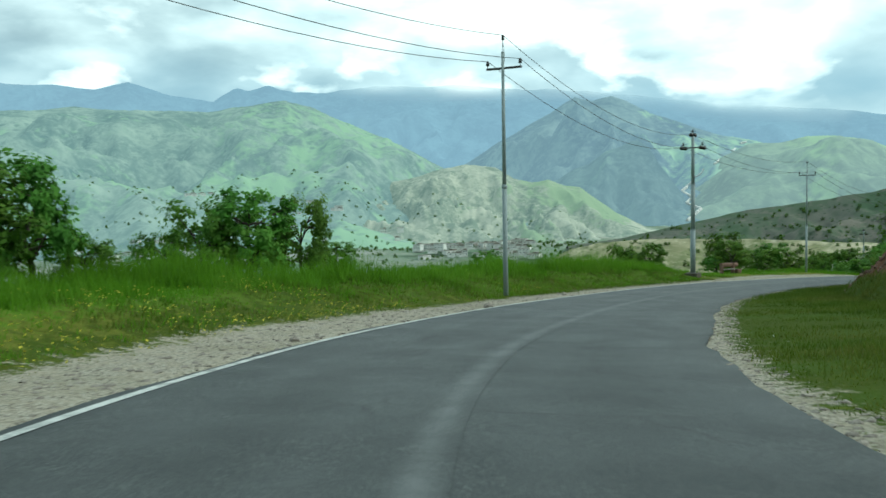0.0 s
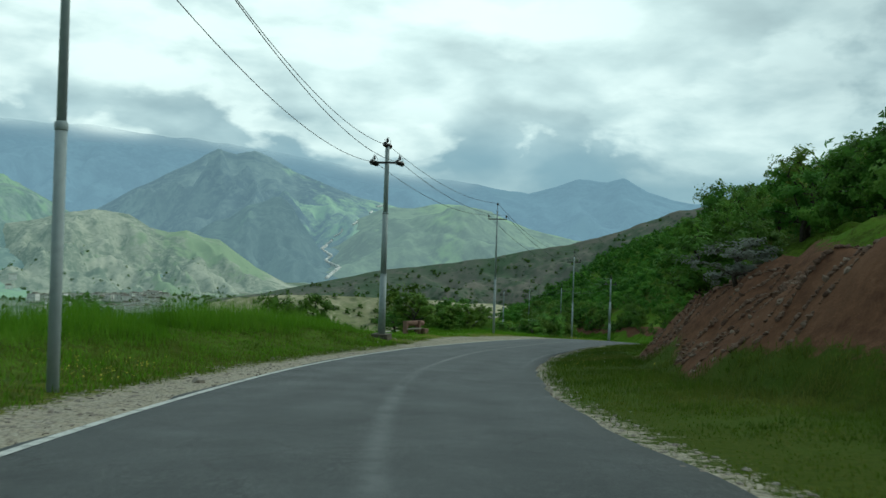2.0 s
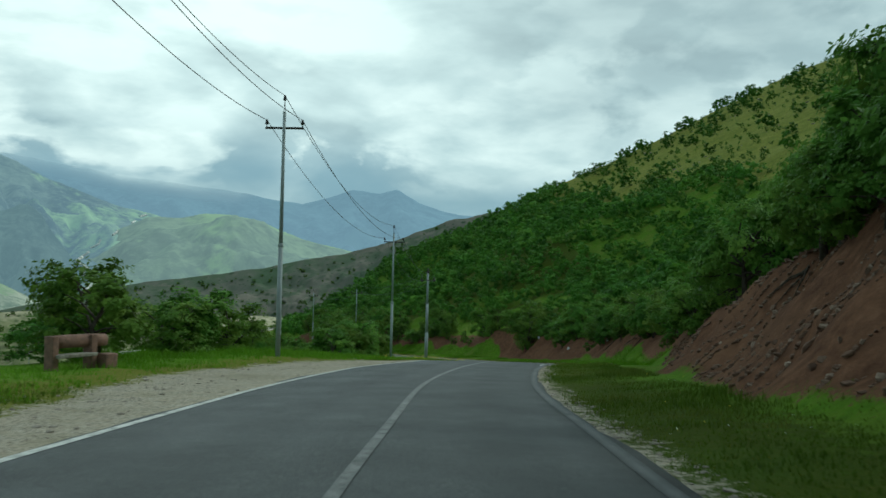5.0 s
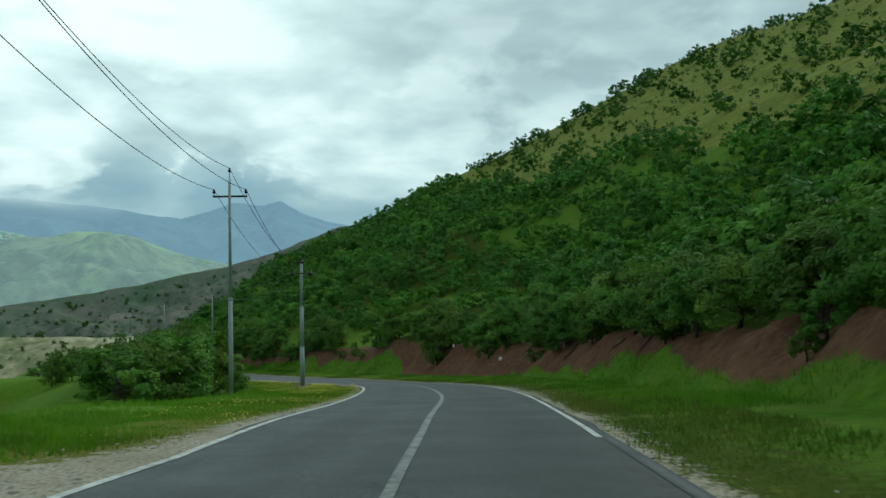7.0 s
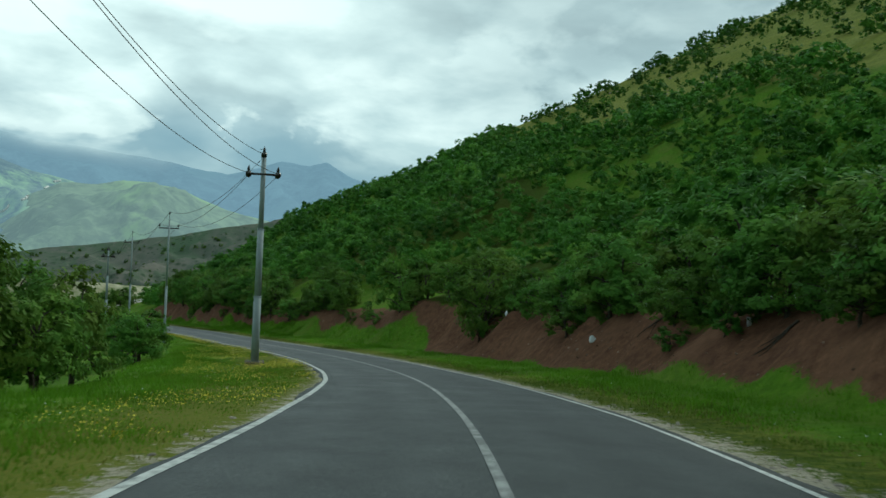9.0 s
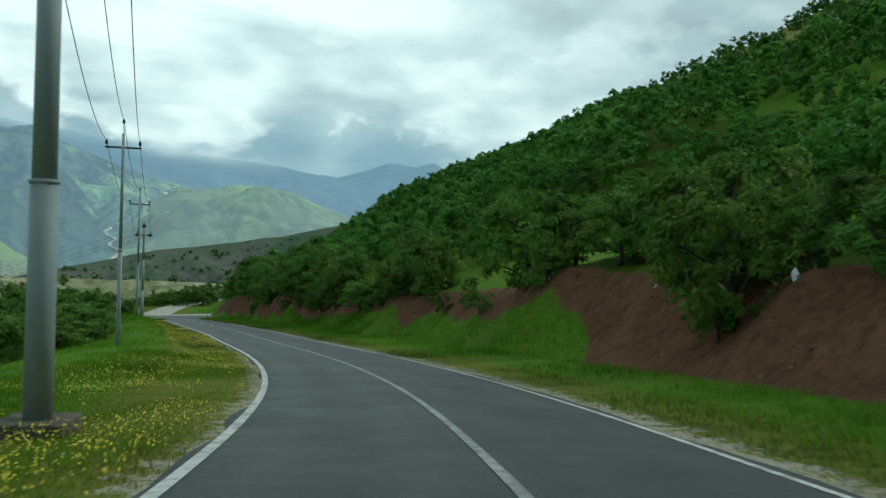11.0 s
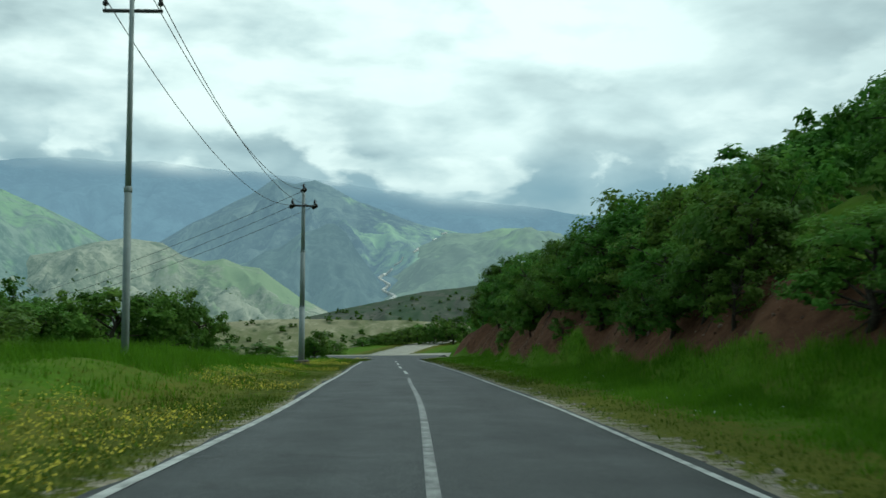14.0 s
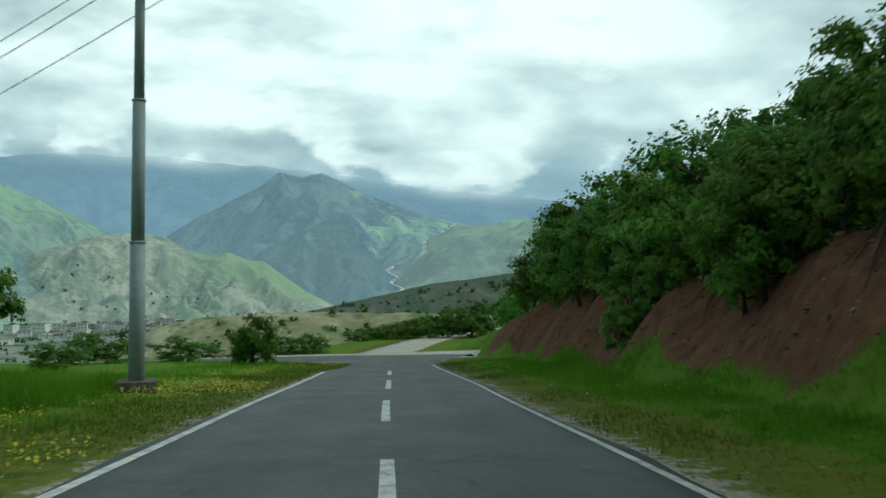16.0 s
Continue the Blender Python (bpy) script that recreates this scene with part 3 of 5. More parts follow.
def height(x, y, s=None, o=None, z=None):
    """The ground's height, for arrays."""
    x, y = np.asarray(x, float).ravel(), np.asarray(y, float).ravel()
    if s is None:
        s, o, z = road_place(x, y)
    foot, rise = bank_foot(s), bank_height(s)
    wob = rough_noise(x, y, 3.1, 3) * 0.35
    foot = foot + 0.35 * soft_noise(s, s * 0, 13) + 0.25 * soft_noise(s, s * 0 + 50, 4.5)
    rise = rise * (1 + 0.13 * soft_noise(s, s * 0 + 90, 17))
    # to the right: verge, cut bank, hillside
    run = bank_run(s)
    t = np.clip((o - foot + 0.5 * wob) / run, 0, 1)
    right = z - 0.06 + 0.10 * smooth01(o, HALF, foot) * np.minimum(rise, 2) + rise * (t * 0.75 + 0.25 * smooth01(t, 0, 1))
    right = right + np.interp(s, [215, 232, 270, 290], [0.34, 0.46, 0.46, 0.38]) * np.maximum(o - foot - run, 0) * smooth01(s, -60, 60) + np.where(o > foot, (0.9 * wob + 0.22 * rough_noise(s * 1.0, o * 0.4, 4.6, 5, 0.6) + 0.55 * rough_noise(s + 300, o * 1.7, 5.5, 4, 0.6) * (1 - smooth01(s, 98, 112)) + 0.30 * rough_noise(s * 1.2 + 500, o * 0.9, 4.2, 4, 0.6) * smooth01(s, 215, 235)) * np.minimum(t * 4, 1) * np.clip(1.5 - (o - foot) / 14, 0.3, 1), 0)
    along, up = hill_place(x, y)
    slope = -6 - 0.045 * np.clip(245 - along, 0, 150) + 0.52 * np.minimum(up, 150) + 0.25 * np.clip(up - 150, 0, 80) - 0.3 * np.maximum(up - 230, 0) + 2.0 * rough_noise(x, y, 42, 3)
    slope = slope - 2.4 * np.exp(-((up - 55) / 30) ** 2) * smooth01(along, 90, 130) * (1 - smooth01(along, 200, 235)) + 3.4 * np.exp(-((up + 2) / 30) ** 2) * smooth01(along, 170, 225)
    w = smooth01(o, 18, 60) * smooth01(along, -60, 0)
    right = right * (1 - w) + slope * w
    end = np.maximum(along - 258 - 8 * soft_noise(x, y, 60), 0)
    right = right - 0.55 * end * smooth01(o, 15, 40)
    # to the left: verge, grassy brow, then down to the valley
    l = -o
    brow = np.interp(s, [-20, 20, 60, 90, 110, 150, 185, 200, 215, 229, 245, 262, 275, 300, 330], [13, 12.5, 11.5, 11, 9.5, 7.5, 8.0, 6.3, 5.9, 8.2, 10.5, 12, 30, 26, 8])
    fall = np.maximum(l - brow, 0)
    drop = np.where(fall < 10, 0.021 * fall ** 2, 2.1 + 0.42 * (fall - 10))
    left = z - 0.06 + (0.06 + 0.64 * (1 - smooth01(s, 60, 80))) * smooth01(l, 5.5, 9) * (1 - smooth01(s, 95, 130)) - 0.25 * smooth01(l, 3.5, 8) * smooth01(s, 120, 140) * (1 - smooth01(s, 165, 190)) + np.interp(s, [180, 197, 225, 238, 254], [0, 0.35, 0.95, 0.85, 0.12]) * smooth01(l, 4.2, 8) * (1 - smooth01(s, 268, 276)) - drop + 0.3 * wob * smooth01(l, 4, 7)
    out = np.where(o > 0, right, left)
    under = (o > -half_left(s) - 0.02) & (o < half_right(s) + 0.02)
    out = np.where(under, z - 0.14, out)
    deep = VALLEY + 10 * rough_noise(x, y, 260, 3)
    return np.maximum(out, deep)


def ground_at(x, y):
    return float(height([x], [y])[0])


def clearing(s, o):
    """One where the woods above the bank open to bright grass, nought elsewhere."""
    out = 0.0
    for s0, s1, o0, o1 in ((194, 211.5, 12.2, 29), (210, 217, 12.2, 18), (178, 185, 17, 23), (225, 238, 10.8, 17), (262, 272, 18, 26)):
        out = np.maximum(out, smooth01(s, s0 - 1.5, s0 + 1.5) * (1 - smooth01(s, s1 - 1.5, s1 + 1.5)) * smooth01(o, o0 - 1, o0 + 1) * (1 - smooth01(o, o1 - 1.5, o1 + 1.5)))
    return out


def masks(x, y, s, o):
    """Where the ground is gravel, dry verge, brown or shade-darkened grass, red earth or bare hillside."""
    l, r = -o, o
    left_w = np.interp(s, [-20, 20, 35, 60, 68, 80, 92, 100, 120, 300], [2.7, 2.4, 1.6, 1.0, 1.8, 3.6, 3.2, 1.0, 0.3, 0.25])
    right_w = np.interp(s, [-20, 15, 40, 60, 100, 160, 300], [0.8, 0.6, 0.4, 0.4, 0.5, 0.6, 0.35])
    hl, hr = half_left(s), half_right(s)
    edge = np.where(o < 0, l - hl - left_w, r - hr - right_w)
    gravel = np.where(np.abs(o) < 12, 0.5 - 0.55 * edge, 0)
    dry_w = np.interp(s, [-20, 40, 100, 140, 300], [2.6, 2.2, 2.0, 3.6, 3.0])
    dry = np.where(np.abs(o) < 14, 0.62 - 0.28 * (np.abs(o) - np.where(o < 0, hl + left_w, hr + right_w) - dry_w * np.where(o < 0, np.interp(s, [90, 110], [0.6, 0.75]), np.interp(s, [60, 110], [0.75, 0.4]))), 0)
    foot, rise = bank_foot(s) + 0.35 * soft_noise(s, s * 0, 13) + 0.25 * soft_noise(s, s * 0 + 50, 4.5), bank_height(s)
    run = bank_run(s)
    t = (o - foot) / run
    grassy = rough_noise(x, y, 9, 3)
    earth = np.where((o > 0) & (rise > 1.6), np.minimum((t - np.interp(s, [45, 60, 70, 92, 120, 140, 160, 181, 188, 222, 240, 260], [0.24, 0.12, 0.0, 0.05, 0.4, 0.2, 0.08, 0.02, 0.42, 0.40, 0.30, 0.20]) - 0.24 * rough_noise(s + 40, s * 0 + 11, 7, 3)) * 3.0, (1.35 - t) * 2.2) + 0.45 - np.interp(s, [60, 66, 92, 105, 135, 160], [0.3, 0.08, 0.1, 1.0, 1.0, 0.75]) * np.maximum(grassy + 0.1, 0), 0)
    out = np.where(o < 0, l - hl, r - hr)
    # brown verge grass, spread wider on the hill side to paint its shade
    brown = np.where(o < 0, np.interp(s, [10, 30, 66, 84, 180, 200], [0.62, 0.55, 0.55, 0, 0, 0.5]) - np.interp(s, [10, 30, 100, 150], [0.2, 0.05, 0.05, 0.22]) * np.maximum(out - np.interp(s, [10, 30, 100, 150], [2.6, 5, 5, 1.6]), 0),
                     np.where(r < foot + 4, np.interp(s, [0, 20, 40, 85, 105, 150, 190], [0.6, 0.8, 0.85, 0.75, 0.6, 0.55, 0.36]) - np.interp(s, [45, 72], [0.05, 0.17]) * np.maximum(out - np.interp(s, [45, 72], [2.5, 1.2]), 0), 0))
    along, up = hill_place(x, y)
    # shade between the trees painted as darker ground above the bank
    brown = np.where((o > foot + run) & (rise > 1.2), (0.62 - 0.30 * rough_noise(x, y, 11, 2)) * (1 - smooth01(up, 22, 34)) * (1 - clearing(s, o)), brown)
    bare = np.where(o > 25, smooth01(up, 40, 53), 0.0)
    return {"gravel": np.clip(gravel, 0, 1), "dry": np.clip(dry, 0, 1), "earth": np.clip(earth, 0, 1), "brown": np.clip(brown, 0, 1), "bare": bare}


def build_ground():
    offs = np.r_[-60:-30:3.0, -30:-14:1.0, -14:-3.0:0.35, -2.9, -2.0, 2.0, 2.9, 3.0:16:0.3, 16:30:0.9, 30:48:3.0]
    rows = np.arange(0, len(ROAD))
    s, o = np.repeat(RUN[rows], len(offs)), np.tile(offs, len(rows))
    base, side = np.repeat(ROAD[rows], len(offs), 0), np.repeat(SIDE[rows], len(offs), 0)
    x, y = base[:, 0] + side[:, 0] * o, base[:, 1] + side[:, 1] * o
    z = height(x, y, s, o, base[:, 2])
    near = tagged(new("ground_verge", array_mesh("ground_verge", np.stack([x, y, z], 1), grid_faces(len(rows), len(offs)), GROUND, True, masks(x, y, s, o))),
                  "green grass verges, pale gravel shoulders and red earth cut bank", "ground", kind="structure")
    # the hillside and the slopes below, on a square grid
    gx, gy = np.arange(-330, 560, 4.0), np.arange(-160, 620, 4.0)
    X, Y = np.meshgrid(gx, gy)
    x, y = X.ravel(), Y.ravel()
    s, o, zr = road_place(x, y)
    z = height(x, y, s, o, zr)
    inside = (o > -54) & (o < 42) & (s > RUN[0] + 1) & (s < RUN[-1] - 1)
    z = np.where(inside, z - 0.5, z)
    f = grid_faces(len(gy), len(gx))
    f = f[~inside[f].all(1)]
    tagged(new("ground_hillside", array_mesh("ground_hillside", np.stack([x, y, z], 1), f, GROUND, True, masks(x, y, s, o))),
           "olive green grassy hillside above the road and slope below", "hillside", kind="structure")
    # the valley floor, out to the horizon
    az, r = np.radians(np.arange(-180, 181, 3.0)), np.geomspace(330, 4950, 40)
    A, Rr = np.meshgrid(az, r)
    x, y = 60 + (Rr * np.sin(A)).ravel(), 120 + (Rr * np.cos(A)).ravel()
    z = VALLEY - 4 + 7 * rough_noise(x, y, 260, 3)
    tagged(new("ground_valley", array_mesh("ground_valley", np.stack([x, y, z], 1), grid_faces(len(r), len(az)), M_FLOOR)),
           "green valley floor with fields far below the road", "valley", kind="structure")


build_ground()


# ---- distant hills, ridges and mountains ----
EYE_O = (50.0, 100.0, -5.0)
RIDGES = {}


def ridge_height(spec, az, r):
    """Height of one ridge over arrays of azimuth (degrees) and distance."""
    dist, front, back, crest, rough, seed = spec
    el = np.interp(az, [c[0] for c in crest], [c[1] for c in crest])
    x, y = r * np.sin(np.radians(az)), r * np.cos(np.radians(az))
    top = EYE_O[2] + dist * np.tan(np.radians(el))
    base = VALLEY - 12
    u = np.where(r < dist, (dist - r) / front, (r - dist) / back)
    shape = np.clip(1 - u, 0, 1) ** 1.25
    span = np.maximum(top - base, 4)
    n = rough_noise(x + seed, y - seed, front * 0.42, 5, 0.55)
    gully = 1 - np.abs(rough_noise(x * 1.4 - seed, y * 0.8 + seed, front * 0.30, 4, 0.5))
    cut = np.clip(u * 3.2, 0, 1) * np.clip((1 - u) * 3, 0, 1)
    fine = 0.010 * span * rough_noise(x + 3 * seed, y, dist * 0.02, 3)
    return base + span * shape + rough * span * cut * (0.20 * n + 0.40 * (gully - 0.75) + 0.10 * (0.5 - np.abs(rough_noise(x - seed, y + seed, front * 0.11, 4, 0.55)))) + fine


def ridge(name, label, mat, dist, front, back, crest, rough=1.0, seed=0.0, step=0.12, rows=70, kind="structure", category="mountain", meadows=((0, 0.3),), veil=()):
    spec = (dist, front, back, crest, rough, seed)
    RIDGES[name] = spec
    az = np.arange(crest[0][0], crest[-1][0] + step, step)
    u = np.linspace(0, 1, rows)
    r = np.r_[dist - front * (1 - u) ** 1.15, dist + back * np.linspace(0.05, 1, 14)]
    A, Rr = np.meshgrid(az, r)
    z = ridge_height(spec, A.ravel(), Rr.ravel())
    x, y = EYE_O[0] + (Rr * np.sin(np.radians(A))).ravel(), EYE_O[1] + (Rr * np.cos(np.radians(A))).ravel()
    field = np.clip(np.interp(A.ravel(), [m[0] for m in meadows], [m[1] for m in meadows]) + 0.35 * rough_noise(x, y, front * 0.28, 4), 0, 1)
    cloud = np.zeros(len(x))
    if veil:
        el = np.degrees(np.arctan2(z - EYE_O[2], Rr.ravel()))
        base = np.interp(A.ravel(), [c[0] for c in veil], [c[1] for c in veil])
        cloud = smooth01(el, base - 0.9, base + 0.9)
    return tagged(new(name, array_mesh(name, np.stack([x, y, z], 1), grid_faces(len(r), len(az)), mat, True, {"field": field, "veil": cloud})), label, category, kind=kind)


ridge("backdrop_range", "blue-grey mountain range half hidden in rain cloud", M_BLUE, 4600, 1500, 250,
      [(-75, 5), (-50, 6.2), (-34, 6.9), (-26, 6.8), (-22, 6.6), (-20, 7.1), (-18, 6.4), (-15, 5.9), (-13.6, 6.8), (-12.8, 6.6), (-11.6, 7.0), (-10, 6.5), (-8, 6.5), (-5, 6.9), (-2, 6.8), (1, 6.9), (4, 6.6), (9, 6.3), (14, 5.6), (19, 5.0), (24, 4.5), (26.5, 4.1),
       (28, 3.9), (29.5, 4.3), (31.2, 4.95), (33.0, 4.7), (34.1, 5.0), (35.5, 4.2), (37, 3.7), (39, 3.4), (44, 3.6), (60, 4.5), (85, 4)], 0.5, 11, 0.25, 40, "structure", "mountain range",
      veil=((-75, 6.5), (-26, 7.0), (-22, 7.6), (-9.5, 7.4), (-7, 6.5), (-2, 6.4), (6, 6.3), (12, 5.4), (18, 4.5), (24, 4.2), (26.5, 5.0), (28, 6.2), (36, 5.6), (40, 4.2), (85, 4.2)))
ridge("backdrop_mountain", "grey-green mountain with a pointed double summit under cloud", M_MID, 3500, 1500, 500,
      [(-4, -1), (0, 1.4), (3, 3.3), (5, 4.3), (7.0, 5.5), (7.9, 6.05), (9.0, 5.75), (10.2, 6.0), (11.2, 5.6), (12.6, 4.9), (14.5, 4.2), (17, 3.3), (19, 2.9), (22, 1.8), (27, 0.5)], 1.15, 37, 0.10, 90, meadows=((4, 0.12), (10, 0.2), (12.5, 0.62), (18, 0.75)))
# cloud shadow on this spur comes from its dark material colour
ridge("backdrop_spur", "spur in front of the grey-green mountain, cloud shadow painted into its dark colour", M_SPUR, 2420, 700, 500,
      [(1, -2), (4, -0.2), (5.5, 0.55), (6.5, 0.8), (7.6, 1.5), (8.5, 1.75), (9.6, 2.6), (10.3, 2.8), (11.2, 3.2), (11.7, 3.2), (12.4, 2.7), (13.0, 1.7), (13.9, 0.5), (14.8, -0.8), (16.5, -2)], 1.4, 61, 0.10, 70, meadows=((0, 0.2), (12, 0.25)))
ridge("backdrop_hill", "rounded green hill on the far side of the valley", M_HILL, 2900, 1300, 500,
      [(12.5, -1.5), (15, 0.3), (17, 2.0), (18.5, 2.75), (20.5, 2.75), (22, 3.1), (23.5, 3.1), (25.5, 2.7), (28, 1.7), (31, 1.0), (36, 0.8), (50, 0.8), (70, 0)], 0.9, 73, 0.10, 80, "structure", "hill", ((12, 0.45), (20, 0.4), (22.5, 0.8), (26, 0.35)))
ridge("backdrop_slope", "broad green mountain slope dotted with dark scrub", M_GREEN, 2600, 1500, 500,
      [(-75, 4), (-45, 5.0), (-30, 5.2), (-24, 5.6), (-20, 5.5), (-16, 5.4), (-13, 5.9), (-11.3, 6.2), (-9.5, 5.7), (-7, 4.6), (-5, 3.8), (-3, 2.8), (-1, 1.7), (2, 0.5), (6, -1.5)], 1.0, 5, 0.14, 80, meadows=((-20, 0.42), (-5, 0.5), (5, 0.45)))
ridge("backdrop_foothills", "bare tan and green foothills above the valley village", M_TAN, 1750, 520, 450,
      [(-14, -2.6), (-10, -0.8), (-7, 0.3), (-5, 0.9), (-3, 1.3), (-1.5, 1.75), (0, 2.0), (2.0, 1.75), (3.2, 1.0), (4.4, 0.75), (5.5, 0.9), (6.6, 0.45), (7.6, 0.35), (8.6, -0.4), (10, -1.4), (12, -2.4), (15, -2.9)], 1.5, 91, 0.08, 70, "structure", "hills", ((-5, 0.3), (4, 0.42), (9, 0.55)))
ridge("dark_ridge", "low grey-brown ridge with scattered dark scrub", M_DARK, 1050, 330, 300,
      [(6, -3.6), (9.7, -3.1), (13, -2.35), (16, -1.7), (18, -1.25), (20.5, -0.95), (22, -0.7), (25, -0.25), (28, 0.4), (31, 1.0), (34, 1.9), (38, 3.4), (42, 4.2), (55, 5), (75, 4)], 0.7, 53, 0.10, 60, "structure", "ridge")
ridge("sandy_slope", "pale sandy slope with eroded yellow bluffs", M_SAND, 640, 240, 240,
      [(-4, -7.5), (1, -6.2), (3.5, -4.6), (5, -3.8), (7, -3.4), (10, -3.2), (14, -3.15), (18, -3.2), (24, -3.4), (32, -3.6), (45, -4)], 0.8, 29, 0.12, 50, "structure", "slope")


# ---- the road ----
def strip(s0, s1, o_left, o_right, lift, step=1.0, across=2, ragged=0.0, drop=0.0, wobble=0.0):
    """Vertices and faces of a band along the road's line, between two offsets."""
    s = np.arange(s0, s1 + step * 0.5, step)
    px, py, pz = (np.interp(s, RUN, ROAD[:, i]) for i in range(3))
    sx, sy = np.interp(s, RUN, SIDE[:, 0]), np.interp(s, RUN, SIDE[:, 1])
    cols = []
    for k, w in enumerate(np.linspace(0, 1, across)):
        left = o_left[0](s) * -1 + o_left[1] if isinstance(o_left, tuple) else o_left
        right = o_right[0](s) * o_right[2] + o_right[1] if isinstance(o_right, tuple) else o_right
        o = left + (right - left) * w + wobble * soft_noise(s, s * 0 + 3, 9)
        if k in (0, across - 1) and ragged:
            o = o + (1 if k else -1) * ragged * (0.4 + rough_noise(s, s * 0 + 7 * k, 2.3, 3))
        crown = 0.035 * (1 - (o / HALF) ** 2)
        cols.append(np.stack([px + sx * o, py + sy * o, pz + lift + crown], 1))
    if drop:
        cols = [cols[0] - (0, 0, drop), *cols, cols[-1] - (0, 0, drop)]
    v = np.stack(cols, 1).reshape(-1, 3)
    return v, grid_faces(len(s), len(cols))


def road_piece(name, label, category, mat, *args, **more):
    v, f = strip(*args, **more)
    return tagged(new(name, array_mesh(name, v, f, mat, True, {"across": road_place(v[:, 0], v[:, 1])[1]})), label, category, kind="structure")


ROAD_END = 305.0


def right_of(s):
    return -half_right(s)


road_piece("road", "dark grey worn asphalt two-lane mountain road", "road", ASPHALT, -70, ROAD_END, (half_left, -0.11), (half_right, 0.14, 1), -0.035, step=0.75, across=13, ragged=0.12, drop=0.16)
road_piece("road_line_west", "worn white edge line along the valley side", "road marking", PAINT, -70, 277, (half_left, -0.075), (half_left, 0.075, -1), -0.029, step=0.75, wobble=0.03)
road_piece("road_line_east", "worn white edge line along the hill side", "road marking", PAINT, 100, 286, (right_of, -0.05), (half_right, 0.06, 1), -0.029, step=0.75, wobble=0.03)


def worn_line(name, label, s0, s1, o0, o1, mat, along, profile, lift=-0.030):
    """A painted line whose paint thins out across and along it."""
    v, f = strip(s0, s1, o0, o1, lift, step=0.75, across=len(profile), wobble=0.05)
    n = len(v) // len(profile)
    s = s0 + 0.75 * np.arange(n)
    fade = np.outer(np.interp(s, [a[0] for a in along], [a[1] for a in along]), profile).ravel()
    tagged(new(name, array_mesh(name, v, f, mat, True, {"fade": fade, "across": road_place(v[:, 0], v[:, 1])[1]})), label, "road marking", kind="structure")


worn_line("road_line_rubbed", "rubbed-out pale line on the asphalt", -70, 62, -0.22, 0.22, FAINT, ((-70, 1), (40, 1), (62, 0.0)), (0, 0.25, 0.7, 1, 0.7, 0.25, 0))
worn_line("road_line_rubbed", "rubbed-out pale line along the hill-side edge", 46, 104, 2.72, 2.92, FAINT, ((46, 0), (60, 0.8), (96, 1), (104, 0.2)), (0, 0.6, 1, 0.6, 0))
worn_line("road_line_centre", "solid white centre line, faded in parts", 40, 239.4, -0.065, 0.065, CENTRE, ((40, 0.0), (52, 0.34), (80, 0.55), (110, 0.8), (150, 1), (239.4, 1)), (0.8, 1, 0.8), -0.025)
for _k in range(4):
    road_piece("road_dash", "white centre line dash", "road marking", PAINT, 244.6 + 9.4 * _k, 249.6 + 9.2 * _k, -0.075, 0.075, -0.028, step=0.7)
road_piece("dirt_track", "pale compacted dirt track beyond the asphalt", "track", DIRT, ROAD_END + 0.05, 460, -2.6, 2.6, -0.02, step=1.5, across=7, ragged=0.5, drop=0.2)


def side_branch(name, label, mat, pts, half, lift, ragged):
    c = spline(pts, 1.0)
    d = np.gradient(c[:, :2], axis=0)
    d /= np.hypot(d[:, 0], d[:, 1])[:, None]
    n = np.stack([d[:, 1], -d[:, 0]], 1)
    cols = []
    for w in np.linspace(-1, 1, 9):
        o = w * half + (ragged * rough_noise(c[:, 0], c[:, 1] + 9 * w, 3, 3) if abs(w) == 1 else 0)
        z = c[:, 2] + lift - (0.25 if abs(w) == 1 else 0)
        cols.append(np.stack([c[:, 0] + n[:, 0] * o, c[:, 1] + n[:, 1] * o, z], 1))
    return tagged(new(name, array_mesh(name, np.stack(cols, 1).reshape(-1, 3), grid_faces(len(c), 9), mat)), label, "road", kind="structure")


side_branch("road_branch", "asphalt side road turning off towards the valley", ASPHALT, [(129.5, 268.0, -24.68), (125.0, 271.2, -24.90), (118, 275.5, -25.2), (108, 279, -25.6), (94, 281, -26.4), (80, 282, -27.6)], 3.2, -0.03, 0.2)
side_branch("gravel_apron", "pale gravel apron across the junction", DIRT, [(134, 276, -25.15), (126, 277.5, -25.3), (114, 282.5, -25.75), (100, 286.5, -26.5), (82, 289, -27.8)], 1.9, 0.05, 0.6)


# ---- power line ----
def pin_insulator(name, pole, x, y, z, label=""):
    """A dark ribbed insulator with its steel pin below."""
    m = Mesh()
    x0, z0 = x, z
    x, z = 0.0, 0.0
    m.tube([(x, 0, z + 0.10), (x, 0, z + 0.13), (x, 0, z + 0.16), (x, 0, z + 0.18), (x, 0, z + 0.22), (x, 0, z + 0.26), (x, 0, z + 0.31)], [0.05, 0.085, 0.06, 0.08, 0.05, 0.06, 0.035], 10)
    ob = part(name, m, GLAZE, pole, label)
    ob.location = (x0, y, z0)
    m = Mesh()
    m.tube([(0, 0, 0), (0, 0, 0.16)], [0.014, 0.014], 6)
    part("pin", m, IRON, ob, "rusty steel pin")
    return ob


